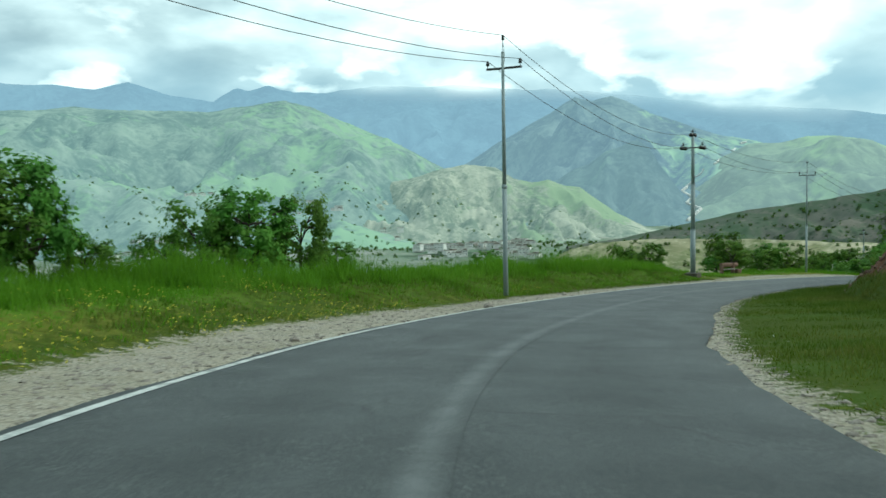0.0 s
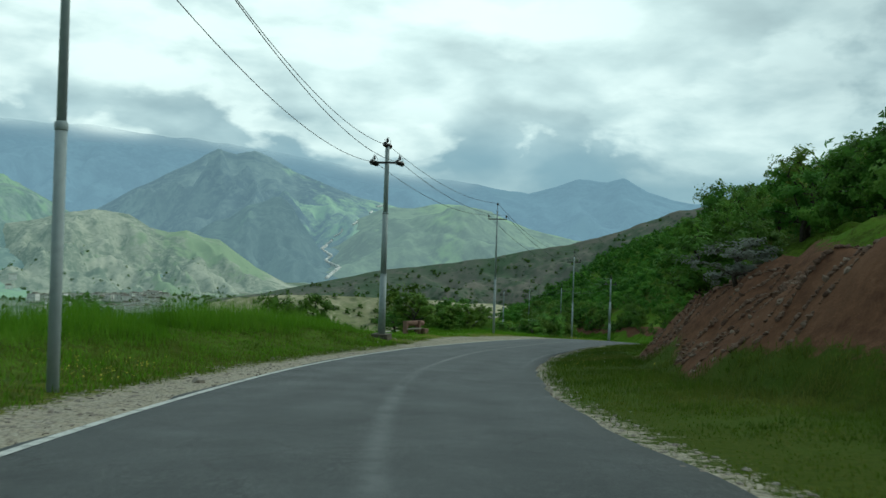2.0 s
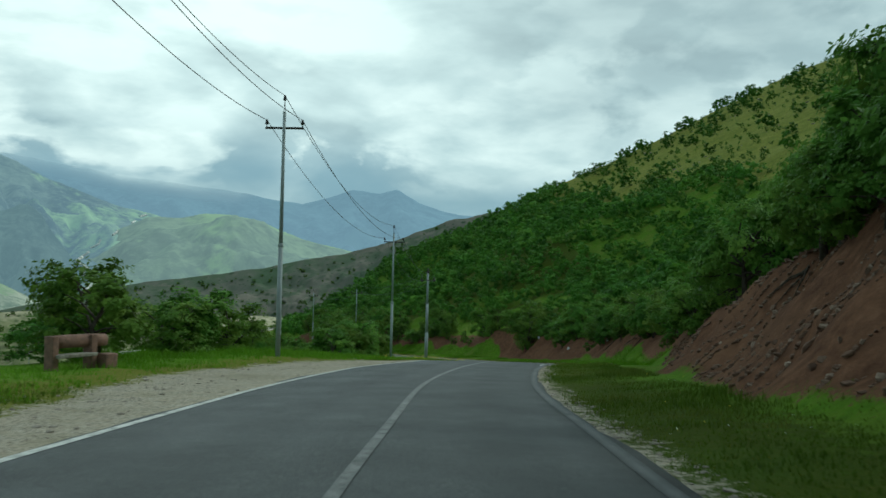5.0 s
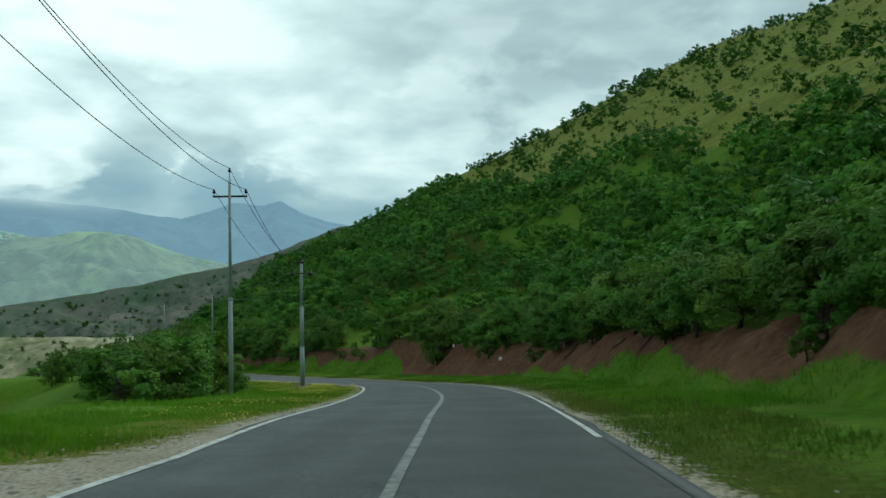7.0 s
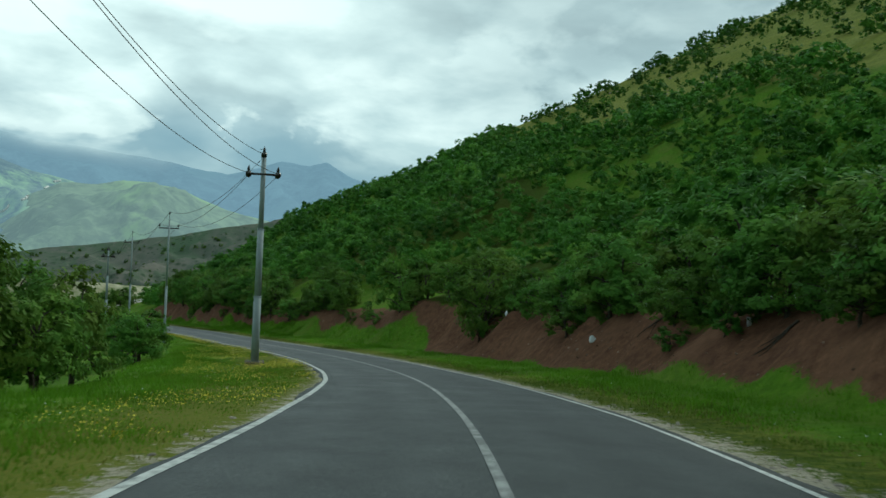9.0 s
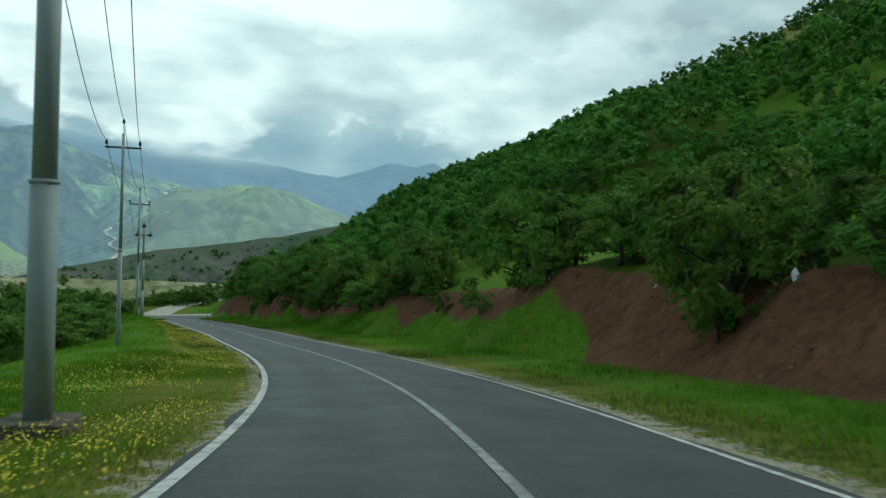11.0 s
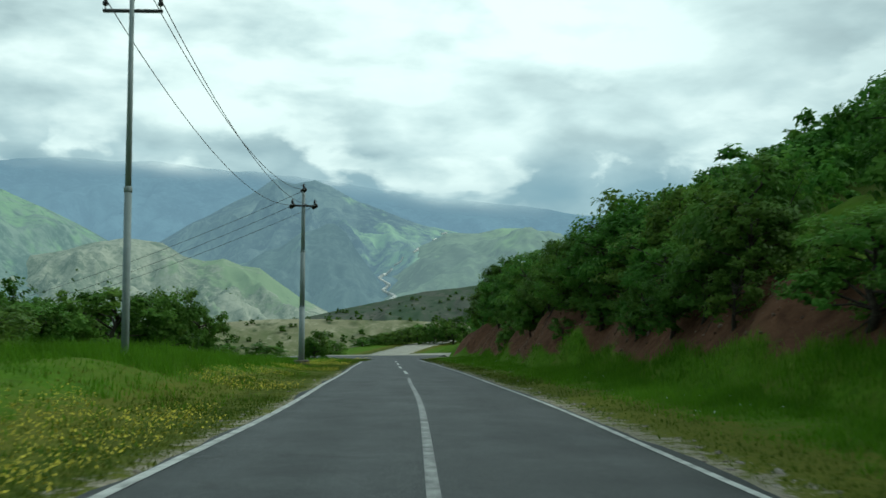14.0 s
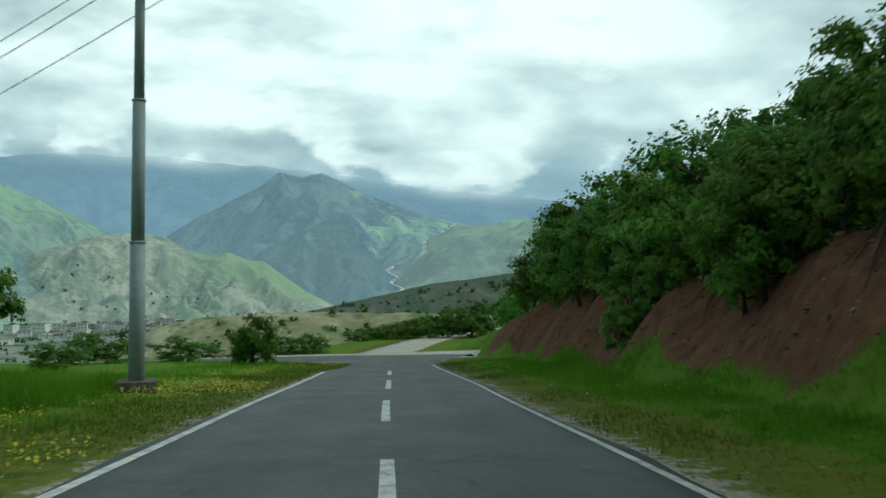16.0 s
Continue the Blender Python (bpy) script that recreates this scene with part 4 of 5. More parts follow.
def light_pole(high):
    pole = new("utility_pole")
    m = Mesh()
    m.tube([(0, 0, -0.6), (0, 0, 4.6)], [0.105, 0.10], 12)
    part("lower_shaft", m, STEEL, pole)
    m = Mesh()
    m.tube([(0, 0, 4.55), (0, 0, high + 0.65)], [0.085, 0.06], 12)
    m.tube([(0, 0, high + 0.63), (0, 0, high + 0.66)], [0.066, 0.066], 12)
    part("upper_shaft", m, STEEL, pole)
    m = Mesh()
    m.tube([(0, 0, 4.50), (0, 0, 4.53), (0, 0, 4.62), (0, 0, 4.66)], [0.106, 0.115, 0.115, 0.09], 12)
    part("collar", m, STEEL, pole)
    m = Mesh()
    m.box((0, 0.095, high), (1.62, 0.07, 0.09), 0.008)
    part("crossarm", m, IRON, pole)
    m = Mesh()
    for a in (0.045, -0.045):
        m.tube([(a, 0.06, high + 0.25), (a, 0.05, high + 0.62), (0, 0.03, high + 1.07)], [0.012] * 3, 5)
    part("top_bracket", m, IRON, pole)
    for x, z in ((-0.75, high + 0.04), (0.75, high + 0.04), (0, high + 1.04)):
        pin_insulator("insulator", pole, x, 0.095 if x else 0.03, z, "dark brown pin insulator")
    return pole


def heavy_pole(high):
    pole = new("utility_pole")
    m = Mesh()
    m.box((0, 0, 0.02), (0.95, 0.95, 0.46), 0.03)
    part("footing", m, STAINED, pole, "stained concrete footing block")
    tops = [(0.2, 3.5, 0.195, 0.185), (3.45, 6.85, 0.165, 0.155), (6.8, high + 0.88, 0.13, 0.115)]
    for z0, z1, r0, r1 in tops:
        m = Mesh()
        m.tube([(0, 0, z0), (0, 0, z1)], [r0, r1], 16)
        part("shaft", m, STEEL, pole)
    for z, r in ((3.48, 0.192), (6.83, 0.162)):
        m = Mesh()
        m.tube([(0, 0, z - 0.03), (0, 0, z - 0.025), (0, 0, z + 0.02), (0, 0, z + 0.03)], [r, r + 0.012, r + 0.012, r - 0.03], 16)
        part("collar", m, STEEL, pole)
    m = Mesh()
    for dy in (-0.15, 0.15):
        m.box((0, dy, high), (1.55, 0.06, 0.09), 0.006)
    part("crossarm", m, IRON, pole)
    m = Mesh()
    m.tube([(0, -0.18, high + 0.96), (0, 0.18, high + 0.96)], [0.02, 0.02], 6)
    m.tube([(0, 0, high + 0.85), (0, 0, high + 1.22), (-0.22, 0, high + 1.25)], [0.022, 0.018, 0.014], 6)
    part("top_bracket", m, IRON, pole)
    for x, z in ((-0.72, high), (0.72, high), (0.0, high + 0.96)):
        for side in (-1, 1):
            m = Mesh()
            for k in range(3):
                y = side * (0.24 + 0.12 * k)
                m.tube([(0, y - 0.03, 0), (0, y, 0), (0, y + 0.03, 0)], [0.05, 0.145, 0.05], 12)
            m.tube([(0, side * 0.15, 0), (0, side * 0.62, -0.02)], [0.02, 0.02], 6)
            ob = part("insulator", m, GLAZE, pole, "dark disc strain insulator")
            ob.location = (x, 0, z - 0.02)
        m = Mesh()
        m.tube([(0, 0.62, 0), (0.05, 0.45, 0.26), (0.02, 0.1, 0.42), (0, -0.1, 0.42), (0.05, -0.45, 0.26), (0, -0.62, 0)], [0.011] * 6, 5)
        ob = part("jumper", m, CABLE, pole)
        ob.location = (x, 0, z)
        pin_insulator("pin_insulator", pole, x, 0.0, z + 0.06)
    return pole


POLES = [(-18.0, 5.5, "light"), (2.6, 37.3, "light"), (18.7, 66.9, "heavy"), (35.4, 87.1, "light"), (58.7, 113.4, "light"), (80.25, 138.1, "heavy"), (89.4, 168.6, "light"), (98.9, 198.9, "light"), (108.65, 231.0, "heavy"), (66.0, 268.0, "light")]
ARM, ARM_HEAVY = 9.45, 9.58
_kinds = {}
_pole_frames = []
for _i, (_x, _y, _k) in enumerate(POLES):
    _p, _q = Vector(POLES[max(_i - 1, 0)][:2]), Vector(POLES[min(_i + 1, len(POLES) - 1)][:2])
    _c = Vector((_x, _y))
    _way = ((_c - _p).normalized() if _i else Vector((0, 0))) + ((_q - _c).normalized() if _i < len(POLES) - 1 else Vector((0, 0)))
    if _i == 8:
        _way = (_c - _p).normalized() + 0.35 * (_q - _c).normalized()
    _turn = math.degrees(math.atan2(-_way.x, _way.y))
    _m = pose(_x, _y, ground_at(_x, _y), 0, 0, _turn)
    if _i == 8:
        _m = _m @ Matrix.Diagonal((1, 1, 1.06, 1))
    if _k not in _kinds:
        _ob = _kinds[_k] = light_pole(ARM) if _k == "light" else heavy_pole(ARM_HEAVY)
        _ob.matrix_basis = _m
    else:
        _ob = copy_thing(_kinds[_k], _m)
    tagged(_ob, "slim galvanised steel power pole with a crossarm and pin insulators" if _k == "light" else "thick stepped grey steel power pole on a concrete footing", "utility pole", "power line poles")
    _pole_frames.append((_m, _k))


def cable(a, b, sag, radius=0.014):
    m = Mesh()
    n = 22
    pts = [a.lerp(b, k / n) - Vector((0, 0, 4 * sag * (k / n) * (1 - k / n))) for k in range(n + 1)]
    m.tube(pts, [radius] * (n + 1), 5)
    return tagged(new("power_cable", m.data("power_cable", CABLE)), "thin grey bare power cable sagging between two poles", "cable", "power line cables")


def cable_ends(index, ahead):
    m, k = _pole_frames[index]
    if k == "light":
        return [m @ Vector(p) for p in ((-0.75, 0.095, ARM + 0.33), (0.75, 0.095, ARM + 0.33), (0, 0.03, ARM + 1.34))]
    y = 0.62 if ahead else -0.62
    return [m @ Vector(p) for p in ((-0.72, y, ARM_HEAVY), (0.72, y, ARM_HEAVY), (0, y, ARM_HEAVY + 0.94))]


for _i in range(len(POLES) - 1):
    _span = (Vector(POLES[_i][:2]) - Vector(POLES[_i + 1][:2])).length
    for _p, _q in zip(cable_ends(_i, True), cable_ends(_i + 1, False)):
        cable(_p, _q, (0.00135 if _i == 7 else 0.00105) * _span ** 2 if _i < len(POLES) - 2 else 2.0)


# ---- bench beside the road ----
def roadside_bench(x, y, turn):
    bench = new("bench")
    z = ground_at(x, y)
    bench.matrix_basis = pose(x, y, z, 0, 0, turn)
    bench.scale = (0.74, 0.85, 0.92)
    for sx in (-0.95, 0.75):
        m = Mesh()
        m.box((sx, 0, 0.5), (0.26, 0.42, 1.1), 0.03)
        part("end_post", m, RUST, bench)
    m = Mesh()
    m.tube([(-1.05, 0.05, 0.86), (-0.3, 0.05, 0.87), (1.0, 0.05, 0.85), (1.45, 0.05, 0.84)], [0.20, 0.205, 0.2, 0.19], 14)
    part("backrest", m, RUST, bench, "rusty brown log-shaped backrest")
    m = Mesh()
    m.box((-0.1, -0.18, 0.46), (1.7, 0.42, 0.1), 0.02)
    part("seat", m, CONCRETE, bench)
    m = Mesh()
    m.box((1.25, -0.3, 0.2), (0.55, 0.5, 0.5), 0.03)
    part("block", m, RUST, bench, "low red-brown brick block")
    return tagged(bench, "weathered brown concrete bench with a log backrest on the verge", "bench")


roadside_bench(25.3, 79.4, 24)


# ---- trees ----
def leaf_faces(rng, centres, hearts, radii, per, size, corners=3, middle=(0, 0, 0.5)):
    """Leaves in clumps that grow out of the hearts of their lobes: vertices and faces."""
    n = len(centres) * per
    c, h, r = np.repeat(centres, per, 0), np.repeat(hearts, per, 0), np.repeat(radii, per)
    d = rng.normal(size=(n, 3))
    d /= np.linalg.norm(d, axis=1)[:, None]
    p = c + d * (r * rng.rand(n) ** 0.5)[:, None] * (1, 1, 0.8)
    deep = rng.rand(n) < 0.16
    p = np.where(deep[:, None], h + (p - h) * rng.uniform(0.2, 0.7, n)[:, None], p)
    out, far = p - h, p - middle
    out /= np.linalg.norm(out, axis=1)[:, None] + 1e-6
    far /= np.linalg.norm(far, axis=1)[:, None] + 1e-6
    face = 0.8 * out + 0.5 * far + (0, 0, 0.35) + 0.42 * rng.normal(size=(n, 3))
    face /= np.linalg.norm(face, axis=1)[:, None]
    a = np.cross(face, rng.normal(size=(n, 3)))
    a /= np.linalg.norm(a, axis=1)[:, None] + 1e-9
    b = np.cross(face, a)
    L = (size * (0.6 + 0.8 * rng.rand(n)) * np.where(deep, 1.5, 1.0))[:, None]
    if corners == 4:
        v = np.stack([p + a * L, p + b * L * 0.55, p - a * L, p - b * L * 0.62], 1)
    else:
        v = np.stack([p + a * L * 1.25, p - a * L * 0.7 + b * L * 0.85, p - a * L * 0.7 - b * L * 0.85], 1)
    return v.reshape(-1, 3), np.arange(corners * n).reshape(n, corners)


def tree_plan(rng, wide, lobes, subs, low):
    """A crown one unit high: clump centres, the heart of the lobe of each, clump sizes, and the lobes' hearts."""
    mid, cs, hs, rs, hearts = (low + 0.95) / 2, [], [], [], []
    for i in range(lobes):
        z = low + 0.05 + (0.84 - low) * (i + rng.rand()) / lobes
        reach = wide * math.sqrt(max(0.10, 1 - ((z - mid + 0.06) / (0.60 * (1 - low))) ** 2))
        a = i * 2.4 + rng.uniform(-0.6, 0.6)
        k = reach * rng.uniform(0.40, 0.82)
        heart = np.array((k * math.cos(a), k * math.sin(a), z))
        size = rng.uniform(0.13, 0.23) * (0.55 + wide)
        d = rng.normal(size=(subs, 3)) + (0.5 * math.cos(a), 0.5 * math.sin(a), 0.45)
        d /= np.linalg.norm(d, axis=1)[:, None]
        c = heart + d * (size * rng.uniform(0.65, 1.12, subs))[:, None] * (1, 1, 0.8)
        c[:, 2] = np.clip(c[:, 2], low * 0.6 + 0.02, 0.97)
        cs.append(c)
        hs.append(np.repeat(heart[None], subs, 0))
        rs.append(rng.uniform(0.055, 0.105, subs) * (0.6 + 0.8 * wide))
        hearts.append(heart)
    return np.concatenate(cs), np.concatenate(hs), np.concatenate(rs), hearts


def make_tree(seed, wide, lobes, subs, per, leaf, mat, low=0.22, lean=0.05, corners=4):
    """A tree one metre high, to be scaled: trunk with limbs, and a crown of leaf clumps."""
    rng = np.random.RandomState(seed)
    c, h, r, hearts = tree_plan(rng, wide, lobes, subs, low)
    tree = new("oak_tree")
    m = Mesh()
    top = Vector((rng.uniform(-lean, lean) * 2, rng.uniform(-lean, lean) * 2, 0.66))
    stem = [Vector((0, 0, -0.08)), Vector((rng.uniform(-lean, lean), rng.uniform(-lean, lean), 0.16)), Vector((rng.uniform(-lean, lean), rng.uniform(-lean, lean), 0.36)), top]
    m.tube(stem, [0.036, 0.028, 0.021, 0.009], 7)
    for e in hearts:
        f = stem[1].lerp(stem[2], rng.rand()) if e[2] < 0.55 else stem[2].lerp(top, rng.rand())
        e = Vector(e)
        bend = f.lerp(e, 0.5) + Vector((rng.uniform(-0.05, 0.05), rng.uniform(-0.05, 0.05), 0.03))
        m.tube([f, bend, e], [0.014, 0.010, 0.006], 5, caps=False)
    for k in range(0, len(c), 3):
        m.tube([Vector(h[k]), Vector(h[k]).lerp(Vector(c[k]), 0.5) + Vector((0, 0, 0.01)), Vector(c[k])], [0.006, 0.004, 0.002], 4, caps=False)
    part("trunk", m, BARK, tree)
    v, f = leaf_faces(rng, c, h, r, per, leaf, corners)
    part("crown", array_mesh("crown", v, f, mat, False), mat, tree)
    return tree


def stow(ob):
    """Take a pattern away again once it has been copied."""
    for o in (*ob.children_recursive, ob):
        bpy.data.objects.remove(o)


def set_tree(pattern, x, y, high, wide, turn, label, category="tree", group="", z=None):
    ob = copy_thing(pattern, pose(x, y, (ground_at(x, y) if z is None else z) - 0.03, 0, 0, turn))
    ob.scale = (wide, wide, high)
    if category == "bush":
        ob.name = "bush"
    return tagged(ob, label, category, group)


FINE = [make_tree(70 + k, w, 13, 9, 38, 0.0208, LEAF, low, 0.06) for k, (w, low) in enumerate(((0.48, 0.12), (0.52, 0.08), (0.44, 0.14), (0.50, 0.06)))]
NEAR = [make_tree(10 + k, w, 14, 10, 34, 0.0245, LEAF, low) for k, (w, low) in enumerate(((0.46, 0.14), (0.55, 0.08), (0.42, 0.18), (0.60, 0.03)))]
MID = [make_tree(30 + k, w, 12, 8, 26, 0.032, LEAF, low) for k, (w, low) in enumerate(((0.50, 0.12), (0.58, 0.08), (0.46, 0.15), (0.60, 0.05)))]
GREY = make_tree(50, 0.60, 14, 9, 34, 0.019, LEAF_GREY, 0.0)

# trees and bushes beyond the valley-side verge: x, y, height of the top, width factor
LEFT = [
    (-10.5, 22.7, 2.5, 3.6),
    (-11.2, 21.2, 2.0, 3.6),
    (-8.0, 37.2, 1.5, 5.0),
    (-10.0, 36.7, 1.0, 3.8),
    (-10.8, 34.3, -0.1, 2.4),
    (-6.3, 39.5, 1.2, 3.0),
    (-5.0, 41.7, -1.0, 2.4),
    (-9.7, 24.1, -0.2, 2.0),
    (3.7, 65.3, -3.1, 3.0),
    (17.6, 91.7, -4.5, 4.5),
    (20.2, 89.0, -4.3, 5.0),
    (28.7, 90.6, -3.5, 4.5),
    (27.0, 83.3, -3.7, 4.6),
    (26.2, 85.6, -5.3, 3.5),
    (33.8, 92.6, -4.6, 4.6),
    (32.0, 91.2, -5.1, 4.0),
    (36.3, 93.8, -5.4, 4.0),
    (57.2, 117.3, -8.0, 5.0),
    (59.9, 120.6, -8.2, 5.0),
    (63.0, 123.6, -8.6, 4.6),
    (65.8, 125.6, -9.9, 3.2),
    (61.3, 126.5, -8.3, 5.0),
    (64.5, 129.5, -8.6, 5.0),
    (67.4, 130.4, -9.4, 4.0),
    (53.0, 112.6, -8.1, 4.6),
    (56.1, 115.6, -8.2, 4.6),
    (64.3, 128.3, -8.5, 4.6),
    (70.0, 134.4, -9.7, 4.0),
    (80.7, 153.1, -12.8, 4.4),
    (79.5, 151.3, -12.9, 4.5),
    (89.9, 191.9, -17.8, 4.0),
    (92.4, 193.6, -17.7, 4.0),
    (89.8, 193.2, -15.6, 5.0),
    (92.3, 192.2, -16.5, 4.5),
    (90.9, 188.2, -16.1, 5.0),
    (95.1, 231.5, -17.4, 4.6),
    (97.4, 228.8, -18.2, 4.0),
    (91.4, 201.5, -17.1, 4.2),
    (93.5, 208.5, -17.4, 4.2),
    (96.0, 216.5, -17.6, 4.2),
    (92.8, 208.3, -17.9, 4.0),
    (114.0, 257.2, -21.1, 2.6),
    (113.9, 257.9, -21.9, 2.2),
    (105.9, 267.3, -22.5, 5.0),
    (110.9, 269.4, -23.1, 5.0),
    (120.7, 291.7, -24.7, 4.0),
    (123.2, 294.3, -24.6, 3.5),
    (104.6, 252.2, -22.5, 3.0),
    (145.3, 353.0, -25.8, 7.0),
    (151.6, 361.7, -25.4, 7.0),
    (156.9, 365.4, -24.9, 7.0),
    (159.3, 359.4, -23.7, 7.0),
    (142.6, 353.7, -26.7, 6.0),
    (158.4, 349.1, -22.8, 7.0),
    (138.5, 346.0, -26.6, 4.6),
    (141.0, 347.5, -26.1, 4.8),
    (144.0, 348.0, -25.7, 5.0),
    (147.5, 349.0, -25.2, 5.2),
    (151.0, 349.5, -24.6, 5.2),
    (154.5, 350.0, -23.9, 5.4),
    (161.5, 351.0, -22.6, 5.8),
    (101.0, 240.9, -17.2, 5.2),
    (103.0, 239.6, -18.3, 4.2),
    (99.2, 239.0, -18.2, 4.6),
]
_r = random.Random(3)
for _k in range(26):
    _s, _l = 204.0 + 1.6 * _k, _r.uniform(10.5, 16.5)
    _i = int(np.abs(RUN - _s).argmin())
    LEFT.append((ROAD[_i, 0] - SIDE[_i, 0] * _l, ROAD[_i, 1] - SIDE[_i, 1] * _l, -16.4 - 0.02 * (_s - 204) + _r.uniform(-0.7, 0.6), _r.uniform(3.6, 5.4)))
for _i, (_x, _y, _top, _w) in enumerate(LEFT):
    _z = ground_at(_x, _y)
    _h = max(_top - _z - (1.2 if _y > 340 else 0), 1.2) / 0.98
    _small = _h < 2.6
    set_tree(NEAR[_i % 4] if not _small and _y < 340 else NEAR[3], _x, _y, _h, _w * 0.9, _r.uniform(0, 360),
             "low dense green bush beside the verge" if _small else "dense dark green oak on the slope below the road", "bush" if _small else "tree", "roadside bushes" if _small else "roadside oaks", _z)

# the tall leggy oaks along the brink of the rocky bank: x, y, height of the top
for _i, (_x, _y, _top) in enumerate(((28.6, 50.6, 2.0), (32.6, 54.4, 3.0), (33.8, 57.4, 3.4), (36.9, 60.9, 4.1), (39.9, 64.4, 2.3), (43.6, 68.0, 1.2), (48.0, 72.4, 0.2), (38.6, 61.0, 3.2))):
    _h = _top - ground_at(_x, _y)
    set_tree(FINE[_i % 4], _x, _y, _h, _h * 0.78, 70 * _x, "tall leggy oak on the brink of the red bank", "tree", "hillside oaks")

# the grey bush and the oaks on top of the cut bank
set_tree(GREY, 23.2, 44.1, 1.6, 2.9, 40, "grey-green thorny bush on the cut bank", "bush")


def build_bank_trees():
    """Oaks one by one along the brink of the bank, and the woods behind them as a mass."""
    rng = np.random.RandomState(21)
    count = 0
    spots = []
    for row, (gap, first, step) in enumerate(((-0.3, 55, 2.7), (3.4, 40, 3.2))):
        for s in np.arange(first, 302, step):
            if rng.rand() < 0.08:
                continue
            ss = s + rng.uniform(-1.3, 1.3)
            if ss > 301:
                continue
            if (193 < ss < 212 or 225 < ss < 229) and row == 0:
                continue
            o = float(bank_foot(ss) + bank_run(ss) + gap + np.interp(ss, [60, 75, 160, 180, 200, 214, 250, 265, 290], [0, 0.2, 0.3, 1.2, 1.0, 0.0, 0.1, 0.4, 0.8]) + rng.uniform(-1.0, 1.2))
            if clearing(ss, o) > 0.4:
                continue
            k = int(np.abs(RUN - ss).argmin())
            spots.append((ROAD[k, 0] + SIDE[k, 0] * o, ROAD[k, 1] + SIDE[k, 1] * o, row))
    for s in np.arange(250, 300, 3.0):
        o = float(bank_foot(s) + bank_run(s) + (0.0 if s < 266 else 0.7) + rng.uniform(-0.5, 0.8))
        k = int(np.abs(RUN - s).argmin())
        spots.append((ROAD[k, 0] + SIDE[k, 0] * o, ROAD[k, 1] + SIDE[k, 1] * o, 0))
    for s in np.arange(249, 272, 3.6):
        o = float(bank_foot(s) + bank_run(s) * rng.uniform(0.8, 1.05))
        k = int(np.abs(RUN - s).argmin())
        spots.append((ROAD[k, 0] + SIDE[k, 0] * o, ROAD[k, 1] + SIDE[k, 1] * o, 3))
    # low scrub in the gullies of the bank itself
    for s in np.r_[rng.uniform(100, 282, 34), rng.uniform(232, 250, 7)]:
        o = float(bank_foot(s) + bank_run(s) * rng.uniform(0.45, 0.95))
        k = int(np.abs(RUN - s).argmin())
        spots.append((ROAD[k, 0] + SIDE[k, 0] * o, ROAD[k, 1] + SIDE[k, 1] * o, 3))
    spots += [(124.4, 235.2, 3), (125.3, 236.4, 3)]
    for x, y, row in spots:
        along = float(road_place([x], [y])[0][0])
        h = rng.uniform(2.4, 3.9) * float(np.interp(along, [44, 52, 61, 68, 95, 110, 160, 175, 205, 228, 236, 242, 251, 257, 264, 280], [0.62, 0.95, 1.1, 0.85, 0.95, 0.95, 1.0, 0.9, 0.85, 0.9, 1.0, 1.1, 1.1, 1.05, 1.2, 1.4]))
        h = rng.uniform(0.9, 1.7) * (1.35 if along > 228 else 1) if row == 3 else h
        w = h * rng.uniform(1.0, 1.35) * (0.85 if along > 246 else 1)
        pattern = FINE[rng.randint(4)] if along > 165 or along < 66 else NEAR[rng.randint(4)] if row == 0 else MID[rng.randint(4)]
        if row == 3:
            set_tree(pattern, x, y, h, w, rng.uniform(0, 360), "small green bush rooted in the red earth bank", "bush", "bank bushes")
            continue
        set_tree(pattern, x, y, h, w, rng.uniform(0, 360), "bushy dark green oak on the brink of the red bank" if row == 0 else "leafy green oak on the wooded hillside", "tree", "hillside oaks")
    # dense young oaks that overhang the brink
    for s in np.r_[np.arange(57, 83, 2.1), np.arange(138, 172, 3.1), np.arange(209, 226, 2.3), np.arange(240, 268, 3.7)]:
        o = float(bank_foot(s) + bank_run(s) * rng.uniform(0.84, 1.06))
        k = int(np.abs(RUN - s).argmin())
        x, y = ROAD[k, 0] + SIDE[k, 0] * o, ROAD[k, 1] + SIDE[k, 1] * o
        h = rng.uniform(1.9, 3.0)
        set_tree(FINE[rng.randint(4)], x, y, h, h * rng.uniform(1.1, 1.4), rng.uniform(0, 360), "dense young oak overhanging the brink of the red bank", "tree", "hillside oaks", ground_at(x, y) - 0.3)
    # the large single oaks that lean out over the bank
    for x, y, h, w in ((105.2, 158.2, 4.7, 4.5), (111.8, 176.0, 3.8, 4.2), (116.0, 183.6, 4.2, 5.0), (115.9, 196.3, 3.8, 4.2), (124.7, 198.2, 3.4, 4.8), (99.8, 142.3, 4.9, 5.0), (119.9, 207.0, 4.2, 4.8), (121.6, 212.5, 4.4, 5.0)):
        set_tree(NEAR[1 + 2 * rng.randint(2)], x + 0.5, y - 0.2, h + 0.5, w, rng.uniform(0, 360), "broad green oak leaning out over the red bank", "tree", "hillside oaks", ground_at(x + 0.5, y - 0.2) - 0.5)
    # the woods behind, and the scattered scrub on the bare upper slope
    a, b = (q.ravel() for q in np.meshgrid(np.arange(-150, 300, 3.6), np.arange(-60, 190, 3.6)))
    a, b = a + rng.uniform(-1.7, 1.7, len(a)), b + rng.uniform(-1.7, 1.7, len(b))
    x, y = 70 + a * HILL_AX[0] + b * HILL_UP[0], 95 + a * HILL_AX[1] + b * HILL_UP[1]
    s, o, zr = road_place(x, y)
    z = height(x, y, s, o, zr)
